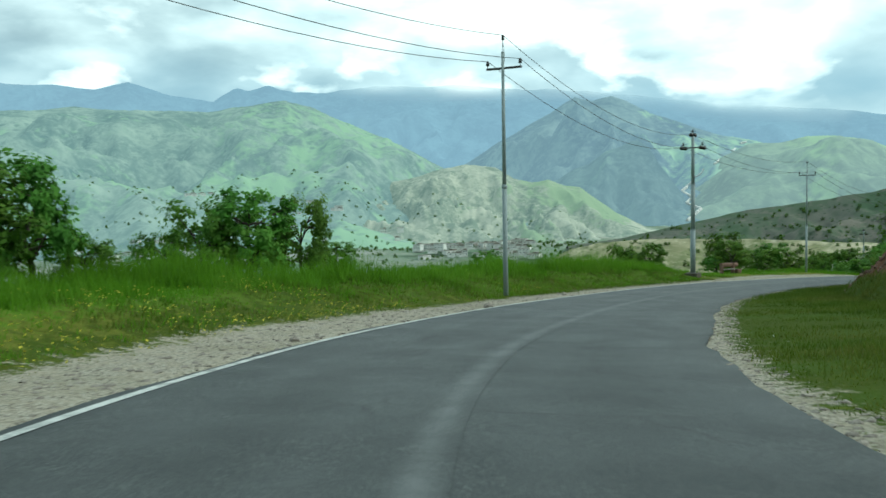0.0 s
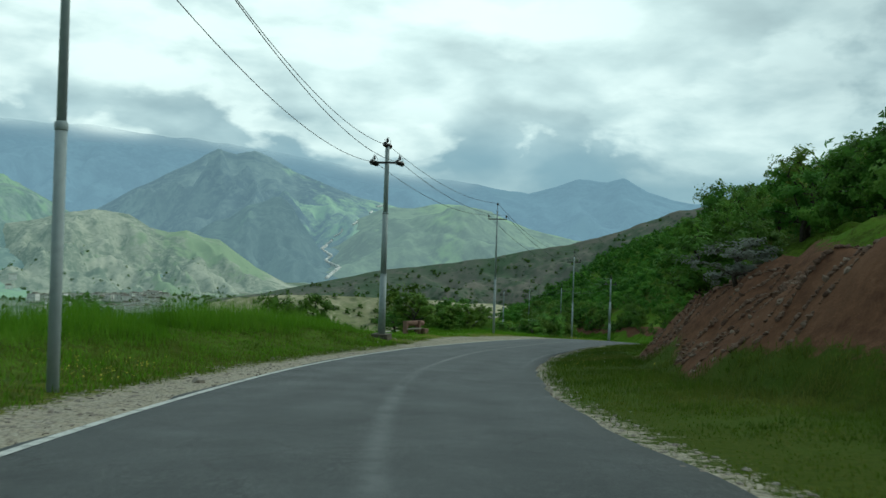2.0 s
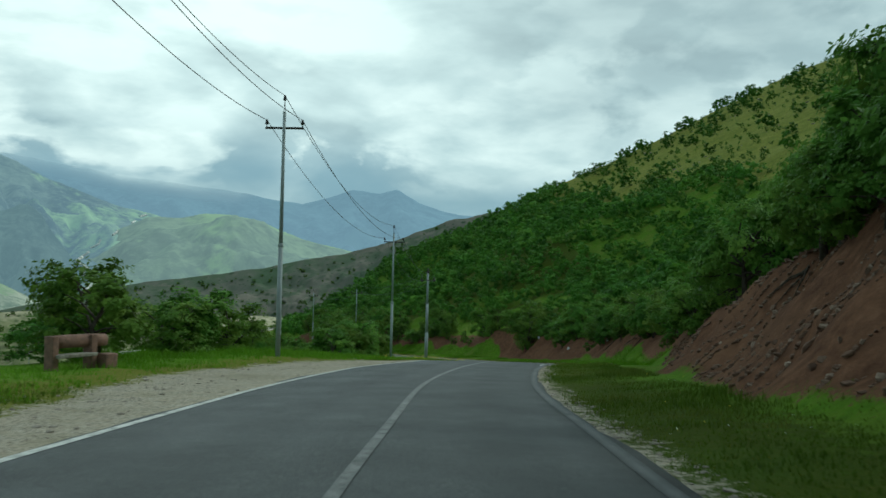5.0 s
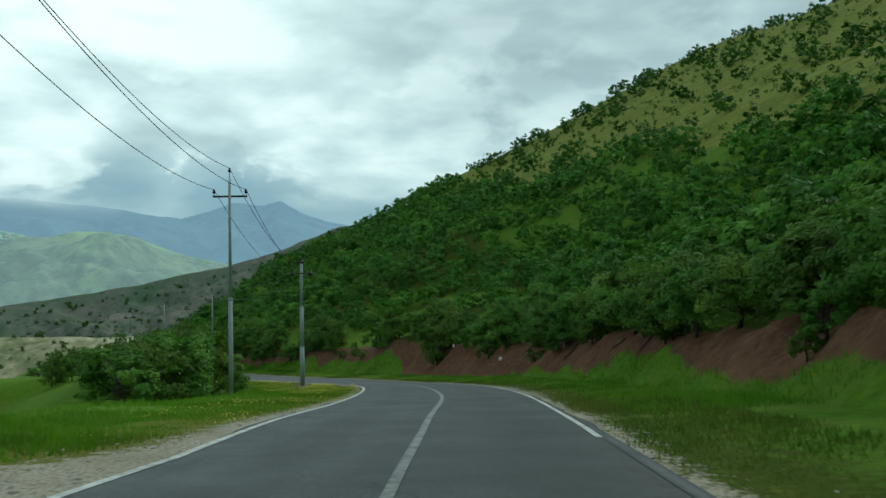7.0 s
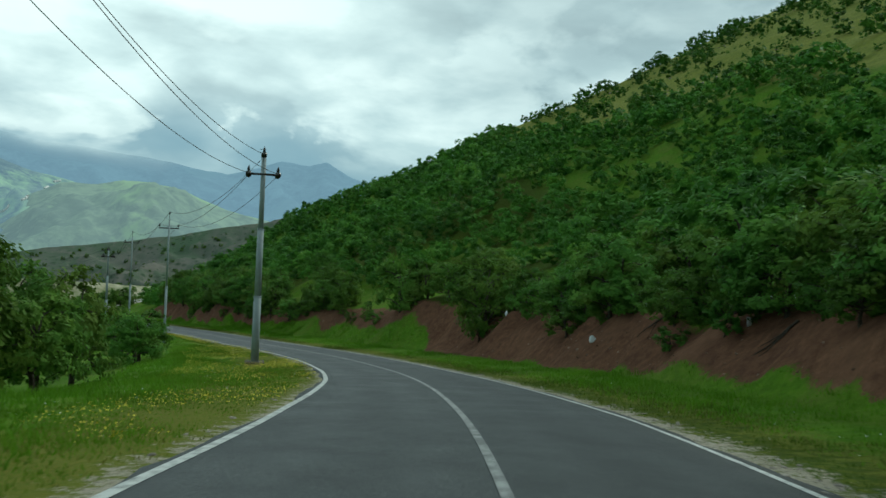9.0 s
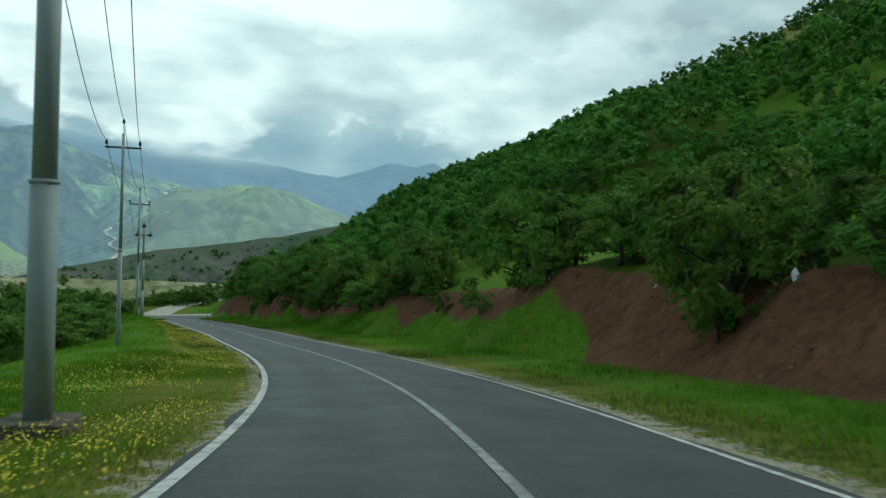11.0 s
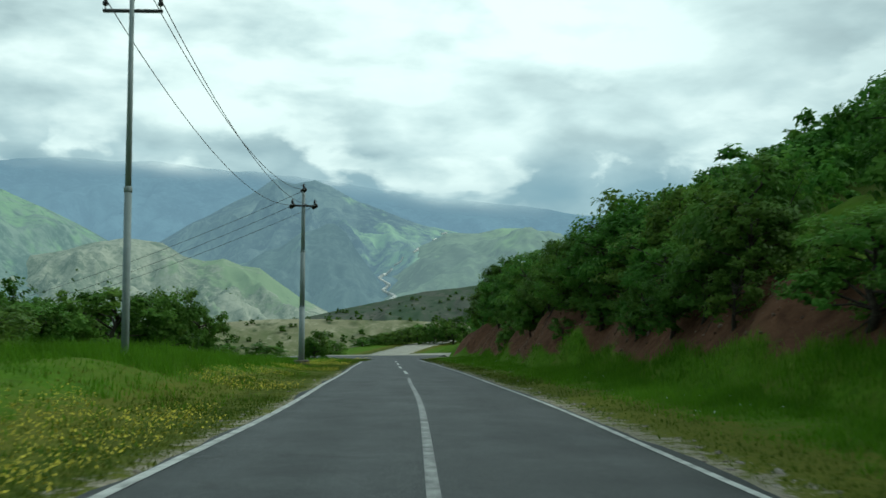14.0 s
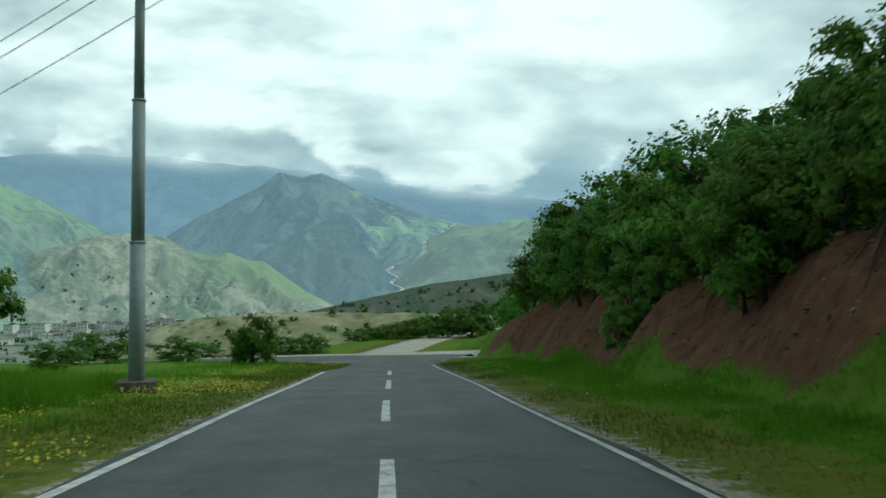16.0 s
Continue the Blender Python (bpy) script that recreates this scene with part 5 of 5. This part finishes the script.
    edge = np.interp(a, [80, 140, 200, 235, 255], [47, 46, 49, 53, 56]) + 6 * soft_noise(a, b * 0, 30) + 5 * soft_noise(a, b, 11)
    wooded = b < edge
    keep = (o > bank_foot(s) + bank_run(s) + 5.6) & (s > 15) & (a < 285) & (rng.rand(len(a)) < np.where(wooded, 0.95, 0.58))
    keep &= clearing(s, o) < 0.4
    crowns = {}
    for kind, (wide, lobes, subs, per, leaf, low) in {"close": (0.60, 9, 8, 13, 0.039, 0.05), "middle": (0.60, 8, 6, 7, 0.059, 0.04), "far": (0.60, 7, 5, 6, 0.076, 0.03), "scrub": (0.52, 6, 5, 7, 0.070, 0.02)}.items():
        crowns[kind] = []
        for _ in range(10):
            c, h, r, _hearts = tree_plan(rng, wide, lobes, subs, low)
            crowns[kind].append(leaf_faces(rng, c, h, r * 1.3, per, leaf))
    v_all, f_all, tones, n = [], [], [], 0
    for k in np.nonzero(keep)[0]:
        if wooded[k]:
            h = rng.uniform(1.9, 4.9 if o[k] < 34 else 4.0) * (float(np.interp(s[k], [170, 195, 242, 255], [1, 0.72, 0.72, 1])) if o[k] < 56 else 1)
            wide = h * rng.uniform(0.85, 1.2) + 0.4
            far = math.hypot(x[k] - 75, y[k] - 120) > 110
            kind = "close" if o[k] < 40 else "far" if far else "middle"
        else:
            h = rng.uniform(0.4, 1.35) if rng.rand() < (0.88 if a[k] < 190 else 0.78) else rng.uniform(2.0, 4.2)
            wide, kind = h * rng.uniform(0.9, 1.3), "scrub" if h < 2 else "middle"
        v, f = crowns[kind][rng.randint(10)]
        w = rng.uniform(0, 2 * math.pi)
        turn = np.array([[math.cos(w), math.sin(w), 0], [-math.sin(w), math.cos(w), 0], [0, 0, 1]])
        tones.append(np.full(len(v), rng.uniform(-0.75, 0.75) if wooded[k] else rng.uniform(-1.3, -0.4)))
        v_all.append((v @ turn) * (wide, wide, h) + (x[k], y[k], z[k]))
        f_all.append(f + n)
        n += len(v)
    tagged(new("hillside_woods", array_mesh("hillside_woods", np.concatenate(v_all), np.concatenate(f_all), LEAF_FAR, False, {"tone": np.concatenate(tones)})),
           "dense green oak scrub covering the hillside", "woods", kind="stuff")


build_bank_trees()
for _p in (*FINE, *NEAR, *MID, GREY):
    stow(_p)


# ---- grass, flowers and stones ----
def verge_spots(rng, n, s0, s1, side, gap0, gap1):
    """Random places on a verge: from gap0 to gap1 metres outside the edge line."""
    s = rng.uniform(s0, s1, n)
    g = rng.uniform(0, 1, n) * (gap1 - gap0) + gap0
    o = np.where(side < 0, -(half_left(s) + g), half_right(s) + g)
    px, py = np.interp(s, RUN, ROAD[:, 0]), np.interp(s, RUN, ROAD[:, 1])
    sx, sy = np.interp(s, RUN, SIDE[:, 0]), np.interp(s, RUN, SIDE[:, 1])
    x, y = px + sx * o, py + sy * o
    z = height(x, y, s, o, np.interp(s, RUN, ROAD[:, 2]))
    return np.stack([x, y, z], 1), s, o


def blades(rng, spots, tall, wide, per, spread):
    """Leaning grass blades, a triangle each, in tufts."""
    p = np.repeat(spots, per, 0)
    n = len(p)
    p = p + np.stack([rng.normal(0, spread, n), rng.normal(0, spread, n), np.full(n, -0.02)], 1)
    h = np.repeat(tall, per) * rng.uniform(0.55, 1.15, n)
    w = rng.uniform(0.6, 1.3, n) * wide
    turn, lean = rng.uniform(0, 2 * np.pi, n), rng.uniform(0.1, 0.85, n)
    ax = np.stack([np.cos(turn), np.sin(turn), 0 * turn], 1)
    out = np.stack([-np.sin(turn), np.cos(turn), 0 * turn], 1) * (lean * h)[:, None]
    up = np.stack([0 * h, 0 * h, h], 1)
    v = np.stack([p - ax * w[:, None], p + ax * w[:, None], p + up + out], 1)
    return v.reshape(-1, 3), np.arange(3 * n).reshape(n, 3)


def sow(name, label, category, mat, v, f):
    return tagged(new(name, array_mesh(name, v, f, mat, False)), label, category, kind="stuff")


def meadow(rng, beds, keep_rule, wide, per, spread):
    """Blades for several beds: number, stretch, side, gaps and height."""
    spots, tall = [], []
    for n, s0, s1, side, g0, g1, h in beds:
        p, s, o = verge_spots(rng, n, s0, s1, side, g0, g1)
        m = masks(p[:, 0], p[:, 1], s, o)
        keep = keep_rule(m, rng.rand(n), o)
        thick = np.clip(0.75 + 0.65 * rough_noise(p[:, 0], p[:, 1], 3.2, 3), 0.2, 1.7)
        spots.append(p[keep])
        tall.append((h * thick * (1 - 0.45 * m["dry"]))[keep])
    return blades(rng, np.concatenate(spots), np.concatenate(tall), wide, per, spread)


def build_grass():
    rng = np.random.RandomState(8)
    lush = ((13000, -2, 110, -1, 1.6, 9.5, 0.34), (6000, -2, 75, -1, 4.5, 9.5, 0.62), (5200, -2, 66, -1, 5.0, 8.8, 0.95), (15000, 95, 300, -1, 1.2, 9, 0.24), (9500, 226, 268, -1, 3.6, 10.5, 0.55), (16000, 105, 292, 1, 1.6, 7.6, 0.27), (9000, 215, 285, 1, 2.2, 6.8, 0.36))
    v, f = meadow(rng, lush, lambda m, u, o: (m["gravel"] < 0.35) & (m["earth"] < 0.5) & (u > 0.55 * m["dry"]) & (u > 0.6 * m["brown"]), 0.014, 6, 0.13)
    sow("verge_grass", "long fresh green grass on the verges", "grass", BLADE, v, f)
    olive = ((24000, 2, 112, 1, 0.5, 8.5, 0.22), (9000, 14, 84, -1, 0.9, 7.5, 0.24), (14000, 105, 290, 1, 0.4, 4.0, 0.16), (7000, 190, 290, -1, 0.3, 3.0, 0.15))
    v, f = meadow(rng, olive, lambda m, u, o: (m["gravel"] < 0.5) & (m["earth"] < 0.5) & (m["brown"] > 0.25), 0.012, 6, 0.13)
    sow("olive_grass", "browning olive grass on the verges, its colour darkened for shade", "grass", BLADE_OLIVE, v, f)
    dry = ((6500, -2, 110, -1, 0.6, 4.5, 0.08), (8500, 95, 290, -1, 0.2, 4.5, 0.10), (9000, 148, 190, -1, 0.3, 5.5, 0.12), (3000, -2, 110, 1, 0.4, 4.4, 0.09), (4000, 95, 290, 1, 0.3, 4.2, 0.08))
    v, f = meadow(rng, dry, lambda m, u, o: (m["gravel"] < 0.66) & (m["dry"] > 0.15), 0.010, 6, 0.14)
    rich = ((7000, 148, 192, -1, 0.6, 6.5, 0.19), (5000, 100, 148, -1, 0.7, 4.5, 0.16))
    fresh, fresh_faces = meadow(rng, rich, lambda m, u, o: m["gravel"] < 0.4, 0.011, 6, 0.14)
    sow("meadow_grass", "fresh green grass between the yellow wildflowers", "grass", BLADE, fresh, fresh_faces)
    sow("dry_grass", "short yellowing grass along the road edge", "grass", BLADE_DRY, v, f)


def build_flowers():
    rng = np.random.RandomState(12)
    for name, label, mat, beds in (("yellow_wildflowers", "small yellow wildflowers in the verge grass", PETAL, ((27000, 100, 292, -1, 0.35, 3.2), (9000, 196, 276, -1, 0.5, 3.4), (7000, 152, 186, -1, 0.9, 6.0), (5000, -2, 45, -1, 1.8, 5.5), (160, 40, 100, 1, 0.8, 4))),
                                   ("white_wildflowers", "small white wildflowers along the road edge", PETAL_WHITE, ((170, -2, 90, 1, 0.5, 3.6), (360, 200, 290, 1, 0.5, 3.4), (500, 110, 190, -1, 0.6, 4.5), (140, 90, 200, 1, 0.6, 3.5)))):
        parts = []
        for n, s0, s1, side, g0, g1 in beds:
            p, s, o = verge_spots(rng, n, s0, s1, side, g0, g1)
            keep = rough_noise(p[:, 0], p[:, 1], 4, 3) + 0.5 * soft_noise(p[:, 0], p[:, 1], 0.9) > 0.12 - 0.3 * np.exp(-((s - 166) / 14) ** 2)
            parts.append(p[keep])
        p = np.concatenate(parts)
        n = len(p)
        p = p + np.stack([0 * p[:, 0], 0 * p[:, 0], rng.uniform(0.10, 0.26, n)], 1)
        r = rng.uniform(0.007, 0.017 if mat is PETAL else 0.012, n)[:, None]
        tilt = rng.normal(0, 0.7, (n, 2))
        corners = []
        for k in range(5):
            w = k * math.pi / 2.5
            d = np.tile([math.cos(w), math.sin(w)], (n, 1))
            corners.append(p + np.concatenate([d * r, r * (d * tilt).sum(1)[:, None]], 1))
        sow(name, label, "flowers", mat, np.stack(corners, 1).reshape(-1, 3), np.arange(5 * n).reshape(n, 5))


def stone_shape(rng):
    """A broken stone about one metre across."""
    bm = bmesh.new()
    bmesh.ops.create_icosphere(bm, subdivisions=1, radius=0.5)
    for v in bm.verts:
        v.co *= rng.uniform(0.62, 1.12)
        v.co.z *= 0.62
    me = bpy.data.meshes.new("stone")
    bm.to_mesh(me)
    bm.free()
    return me


def build_stones():
    rng = np.random.RandomState(17)
    base = []
    for k in range(5):
        me = stone_shape(rng)
        co = np.array([v.co for v in me.vertices])
        fa = np.array([list(q.vertices) for q in me.polygons])
        base.append((co, fa))
        bpy.data.meshes.remove(me)

    def scatter(name, label, mat, spots, sizes, tumble=0.2):
        vs, fs, n = [], [], 0
        for p, r in zip(spots, sizes):
            co, fa = base[rng.randint(5)]
            turn = np.array(Euler((rng.uniform(-tumble, tumble), rng.uniform(-tumble, tumble), rng.uniform(0, 6.28))).to_matrix())
            vs.append(co @ turn * r * (1, rng.uniform(0.6, 1.2), rng.uniform(0.5, 1)) + p)
            fs.append(fa + n)
            n += len(co)
        sow(name, label, "stones", mat, np.concatenate(vs), np.concatenate(fs))
    spots, sizes = [], []
    for n, s0, s1, side, g0, g1 in ((4200, -3, 66, -1, 0.2, 2.0), (1000, 64, 102, -1, 0.3, 3.8), (400, 102, 285, -1, 0.22, 0.7), (2400, -3, 80, 1, 0.15, 0.8), (2200, 80, 285, 1, 0.15, 0.9)):
        p, s, o = verge_spots(rng, n, s0, s1, side, g0, g1)
        spots.append(p)
        sizes.append(0.03 + 0.13 * rng.rand(n) ** 4)
    scatter("shoulder_gravel", "pale loose gravel and small stones on the road shoulder", STONE, np.concatenate(spots), np.concatenate(sizes))
    spots, sizes = [], []
    for n, s0, s1, big in ((15000, 40, 78, 0.28), (6000, 78, 104, 0.24), (1200, 135, 215, 0.16), (2400, 215, 292, 0.20)):
        s = rng.uniform(s0, s1, n)
        t = rng.uniform(0.02, 1.05, n)
        o = bank_foot(s) + t * bank_run(s)
        k = np.clip(np.searchsorted(RUN, s), 0, len(RUN) - 1)
        x, y = ROAD[k, 0] + SIDE[k, 0] * o, ROAD[k, 1] + SIDE[k, 1] * o
        bare = (masks(x, y, s, o)["earth"] > 0.5) & (rough_noise(x, y, 2.4, 2) + rng.uniform(-0.5, 0.5, n) > -0.25)
        spots.append(np.stack([x, y, height(x, y)], 1)[bare])
        sizes.append((0.045 + big * rng.rand(n) ** 3.2)[bare])
    scatter("bank_rubble", "angular red-brown rock rubble on the cut bank", STONE_RED, np.concatenate(spots), np.concatenate(sizes), 1.1)
    # grey outcrops on the bare upper slope
    a, b = rng.uniform(-20, 250, 900), rng.uniform(38, 130, 900)
    lumps = soft_noise(a, b, 16) > 0.15
    x, y = 70 + a[lumps] * HILL_AX[0] + b[lumps] * HILL_UP[0], 95 + a[lumps] * HILL_AX[1] + b[lumps] * HILL_UP[1]
    scatter("hillside_rocks", "grey rocks strewn over the bare upper hillside", STONE, np.stack([x, y, height(x, y)], 1), 0.25 + 1.1 * rng.rand(len(x)) ** 3)
    # the larger slabs one by one
    shapes = []
    for co, fa in base:
        me = array_mesh("slab", co, fa, STONE_RED, False)
        shapes.append(me)
    for k in range(80):
        s = rng.uniform(44, 98) if k < 66 else rng.uniform(215, 285)
        t = rng.uniform(0.25, 0.95)
        i = int(np.abs(RUN - s).argmin())
        t = max(t, 0.45) if s < 64 else t
        o = float(bank_foot(s) + t * bank_run(s))
        x, y = ROAD[i, 0] + SIDE[i, 0] * o, ROAD[i, 1] + SIDE[i, 1] * o
        ob = new("rock", shapes[k % 5])
        r = rng.uniform(0.16, 0.42) if k < 66 else rng.uniform(0.12, 0.25)
        ob.matrix_basis = pose(x, y, ground_at(x, y) - 0.02 * r, rng.uniform(-40, 40), rng.uniform(-40, 40), rng.uniform(0, 360)) @ Matrix.Diagonal((r * 1.3, r * 0.8, r * 0.7, 1))
        tagged(ob, "angular red-brown rock slab on the cut bank", "rock", "bank rocks")
    for x, y, r in ((1.4, 28.2, 0.42), (-2.7, 16.0, 0.25), (5.4, 40.0, 0.35), (21.4, 75.0, 0.4)):
        ob = new("rock", array_mesh("loose_rock", *base[1], STONE, False))
        ob.matrix_basis = pose(x, y, ground_at(x, y) + 0.1 * r, 5, 8, 40) @ Matrix.Diagonal((r, r, r, 1))
        tagged(ob, "grey loose stone on the gravel shoulder", "rock")


build_grass()
build_flowers()
build_stones()


# ---- bare roots hanging from the brink of the bank ----
def hanging_root(rng, s):
    i = int(np.abs(RUN - s).argmin())
    root = Mesh()
    o = float(bank_foot(s) + bank_run(s) * rng.uniform(0.80, 0.98))
    out, along = Vector((*SIDE[i], 0)), Vector((*_d[i], 0))
    base = Vector(ROAD[i]) + out * o
    base.z = 0
    for _ in range(rng.randint(2, 5)):
        pts, drift, go = [], rng.uniform(-0.5, 0.5), 0.0
        for k in range(6):
            q = base + along * (drift * k * 0.35 + rng.uniform(-0.05, 0.05)) - out * go
            pts.append(q + Vector((0, 0, ground_at(q.x, q.y) + 0.05 + 0.05 * rng.rand())))
            go += rng.uniform(0.1, 0.28)
        root.tube(pts, [0.035, 0.030, 0.024, 0.018, 0.012, 0.006], 5)
    tagged(new("root", root.data("root", BARK)), "bare grey tree roots hanging down the red bank", "roots", "bank roots")


_roots = np.random.RandomState(44)
for _s in (56, 63, 71, 84, 127, 134, 143, 152, 176, 191, 206, 223, 231, 238, 246, 255, 263, 271, 279):
    hanging_root(_roots, _s + _roots.uniform(-1.5, 1.5))


# ---- litter on the bank ----
def litter(x, y, z, size, mat, name, label, seed, tall=1.25):
    rng = np.random.RandomState(seed)
    bm = bmesh.new()
    bmesh.ops.create_icosphere(bm, subdivisions=2, radius=0.5)
    for v in bm.verts:
        v.co *= 1 + rng.uniform(-0.28, 0.22)
        v.co.x *= 1 - 0.55 * max(v.co.z, 0)
        v.co.y *= 0.6
    me = bpy.data.meshes.new(name)
    bm.to_mesh(me)
    bm.free()
    me.materials.append(mat)
    ob = new(name, me)
    ob.matrix_basis = pose(x, y, z, 0, 10, seed * 47) @ Matrix.Diagonal((size, size, size * tall, 1))
    tagged(ob, label, "litter", "litter")


for _i, (_x, _y, _size) in enumerate(((90.6, 125.2, 0.34), (84.4, 113.8, 0.28), (86.0, 113.0, 0.3), (86.6, 114.3, 0.35), (93.0, 124.0, 0.2), (80.0, 106.0, 0.22), (99.5, 139.5, 0.3), (103.2, 147.8, 0.22), (40.4, 64.0, 0.16), (37.2, 61.5, 0.18), (33.5, 57.9, 0.15), (46.5, 72.0, 0.2))):
    litter(_x, _y, ground_at(_x, _y) + 0.35 * _size, _size, PLASTIC, "plastic_bag", "crumpled white plastic bag caught on the bank", _i + 3)
litter(97.6, 181.6, ground_at(97.6, 181.6) + 0.12, 0.36, PLASTIC_BLUE, "plastic_bag", "crumpled teal plastic bag lying in the verge grass", 41, 0.6)
litter(102.4, 143.0, ground_at(102.4, 143.0) + 0.2, 0.35, PLASTIC_BLUE, "plastic_bag", "crumpled blue plastic bag among the bushes", 40)


# ---- village and track on the far side of the valley ----
def land_height(az, r):
    """The highest of the ridges, over arrays."""
    az, r = np.broadcast_arrays(np.asarray(az, float), np.asarray(r, float))
    return np.max([ridge_height(spec, az, r) for spec in RIDGES.values()], 0)


def valley_places(az, r):
    x, y = EYE_O[0] + r * np.sin(np.radians(az)), EYE_O[1] + r * np.cos(np.radians(az))
    return x, y, np.maximum(land_height(az, r), VALLEY - 4 + 7 * rough_noise(x, y, 260, 3))


def first_seen(az, el, r0=1300.0, r1=3600.0):
    """Where the line of sight from the road first meets the far slopes."""
    r = np.arange(r0, r1, 10.0)
    above = np.nonzero(land_height(az, r) >= EYE_O[2] + r * math.tan(radians(el)))[0]
    d = r[above[0]] if len(above) else r1
    return Vector((EYE_O[0] + d * math.sin(radians(az)), EYE_O[1] + d * math.cos(radians(az)), EYE_O[2] + d * math.tan(radians(el))))


def make_house(wide, deep, storeys, flat):
    house = new("house")
    h = 3.1 * storeys
    m = Mesh()
    m.box((0, 0, h / 2 - 1), (wide, deep, h + 2))
    part("wall", m, WALLS, house, smooth=False)
    m = Mesh()
    m.box((0, 0, h + 0.15), (wide + 0.7, deep + 0.7, 0.3))
    if not flat:
        m.box((wide * 0.2, 0, h + 1.0), (wide * 0.35, deep * 0.6, 1.5))
    part("roof", m, CONCRETE, house, smooth=False)
    for k in range(storeys):
        for c in (-0.3, 0.0, 0.3):
            m = Mesh()
            m.box((c * wide, -deep / 2 - 0.03, 3.1 * k + 1.6), (1.1, 0.12, 1.1))
            part("window", m, PANE, house, smooth=False)
    return house


def build_village():
    rng = random.Random(6)
    kinds = [make_house(12, 9, 1, True), make_house(14, 10, 2, True), make_house(10, 10, 2, False), make_house(20, 9, 1, False)]
    for az0, az1, r0, r1, n in ((-4.5, 3.6, 960, 1260, 84), (-26, -18, 900, 1240, 44), (-17, -5, 1250, 1500, 14)):
        azs, rs = np.array([rng.uniform(az0, az1) for _ in range(n)]), np.array([rng.uniform(r0, r1) for _ in range(n)])
        for az, x, y, z in zip(azs, *valley_places(azs, rs)):
            tagged(copy_thing(rng.choice(kinds), pose(x, y, z, 0, 0, -az + rng.choice((0, 0, 90, 35, -30)))), "pale flat-roofed village house in the valley", "house", "village houses")
    for k, az in enumerate((-18.5, -17.9, -17.3)):
        p = first_seen(az, 0.3)
        tagged(copy_thing(kinds[3], pose(p.x, p.y, p.z, 0, 0, -az)), "long pale building on the green mountain slope", "house", "slope buildings")
    for k in kinds:
        stow(k)


build_village()


def mountain_track(points, wide):
    """A pale winding track laid on the far slopes, through directions seen from the road."""
    path = []
    fine = []
    for (a0, e0), (a1, e1) in zip(points, points[1:]):
        n = max(2, int(math.hypot(a1 - a0, e1 - e0) / 0.04))
        fine += [(a0 + (a1 - a0) * k / n, e0 + (e1 - e0) * k / n) for k in range(n)]
    fine.append(points[-1])
    for az, el in fine:
        path.append(first_seen(az, el) + Vector((0, 0, 3.0)))
    m = Mesh()
    m.tube(path, [wide] * len(path), 6)
    tagged(new("mountain_track", m.data("mountain_track", CHALK)), "white gravel track winding down the far mountain", "track", "mountain track", "structure")


mountain_track([(14.66, -2.06), (15.56, -1.34), (14.68, -0.93), (15.1, -0.57), (14.39, -0.18), (14.98, 0.25), (15.19, 0.45)], 4.4)
mountain_track([(15.3, 0.66), (15.78, 0.95), (15.84, 1.2)], 4.0)
mountain_track([(16.5, 1.52), (16.65, 1.6), (16.82, 1.81)], 4.0)
mountain_track([(17.6, 2.28), (17.8, 2.4)], 4.0)
mountain_track([(18.1, 2.7), (18.5, 2.8)], 5.0)


def build_valley_trees():
    """Dark trees dotted over the valley and the near ridges, as one mass."""
    rng = np.random.RandomState(31)
    vs, fs, n = [], [], 0
    crowns = []
    for _ in range(8):
        c, heart, rad, _hearts = tree_plan(rng, 0.46, 7, 6, 0.02)
        crowns.append(leaf_faces(rng, c, heart, rad * 1.3, 5, 0.10))
    azs, rs = np.r_[rng.uniform(-28, 8, 1100), rng.uniform(8, 42, 1000)], np.r_[rng.uniform(650, 1600, 1100), rng.uniform(560, 1040, 1000)]
    for x, y, z in zip(*valley_places(azs, rs)):
        h = rng.uniform(1.6, 4.6)
        v, f = crowns[rng.randint(8)]
        vs.append(v * (h * 1.2, h * 1.2, h) + (x, y, z))
        fs.append(f + n)
        n += len(v)
    sow("valley_trees", "dark scattered trees over the valley slopes", "trees", LEAF_FAR, np.concatenate(vs), np.concatenate(fs))


build_valley_trees()
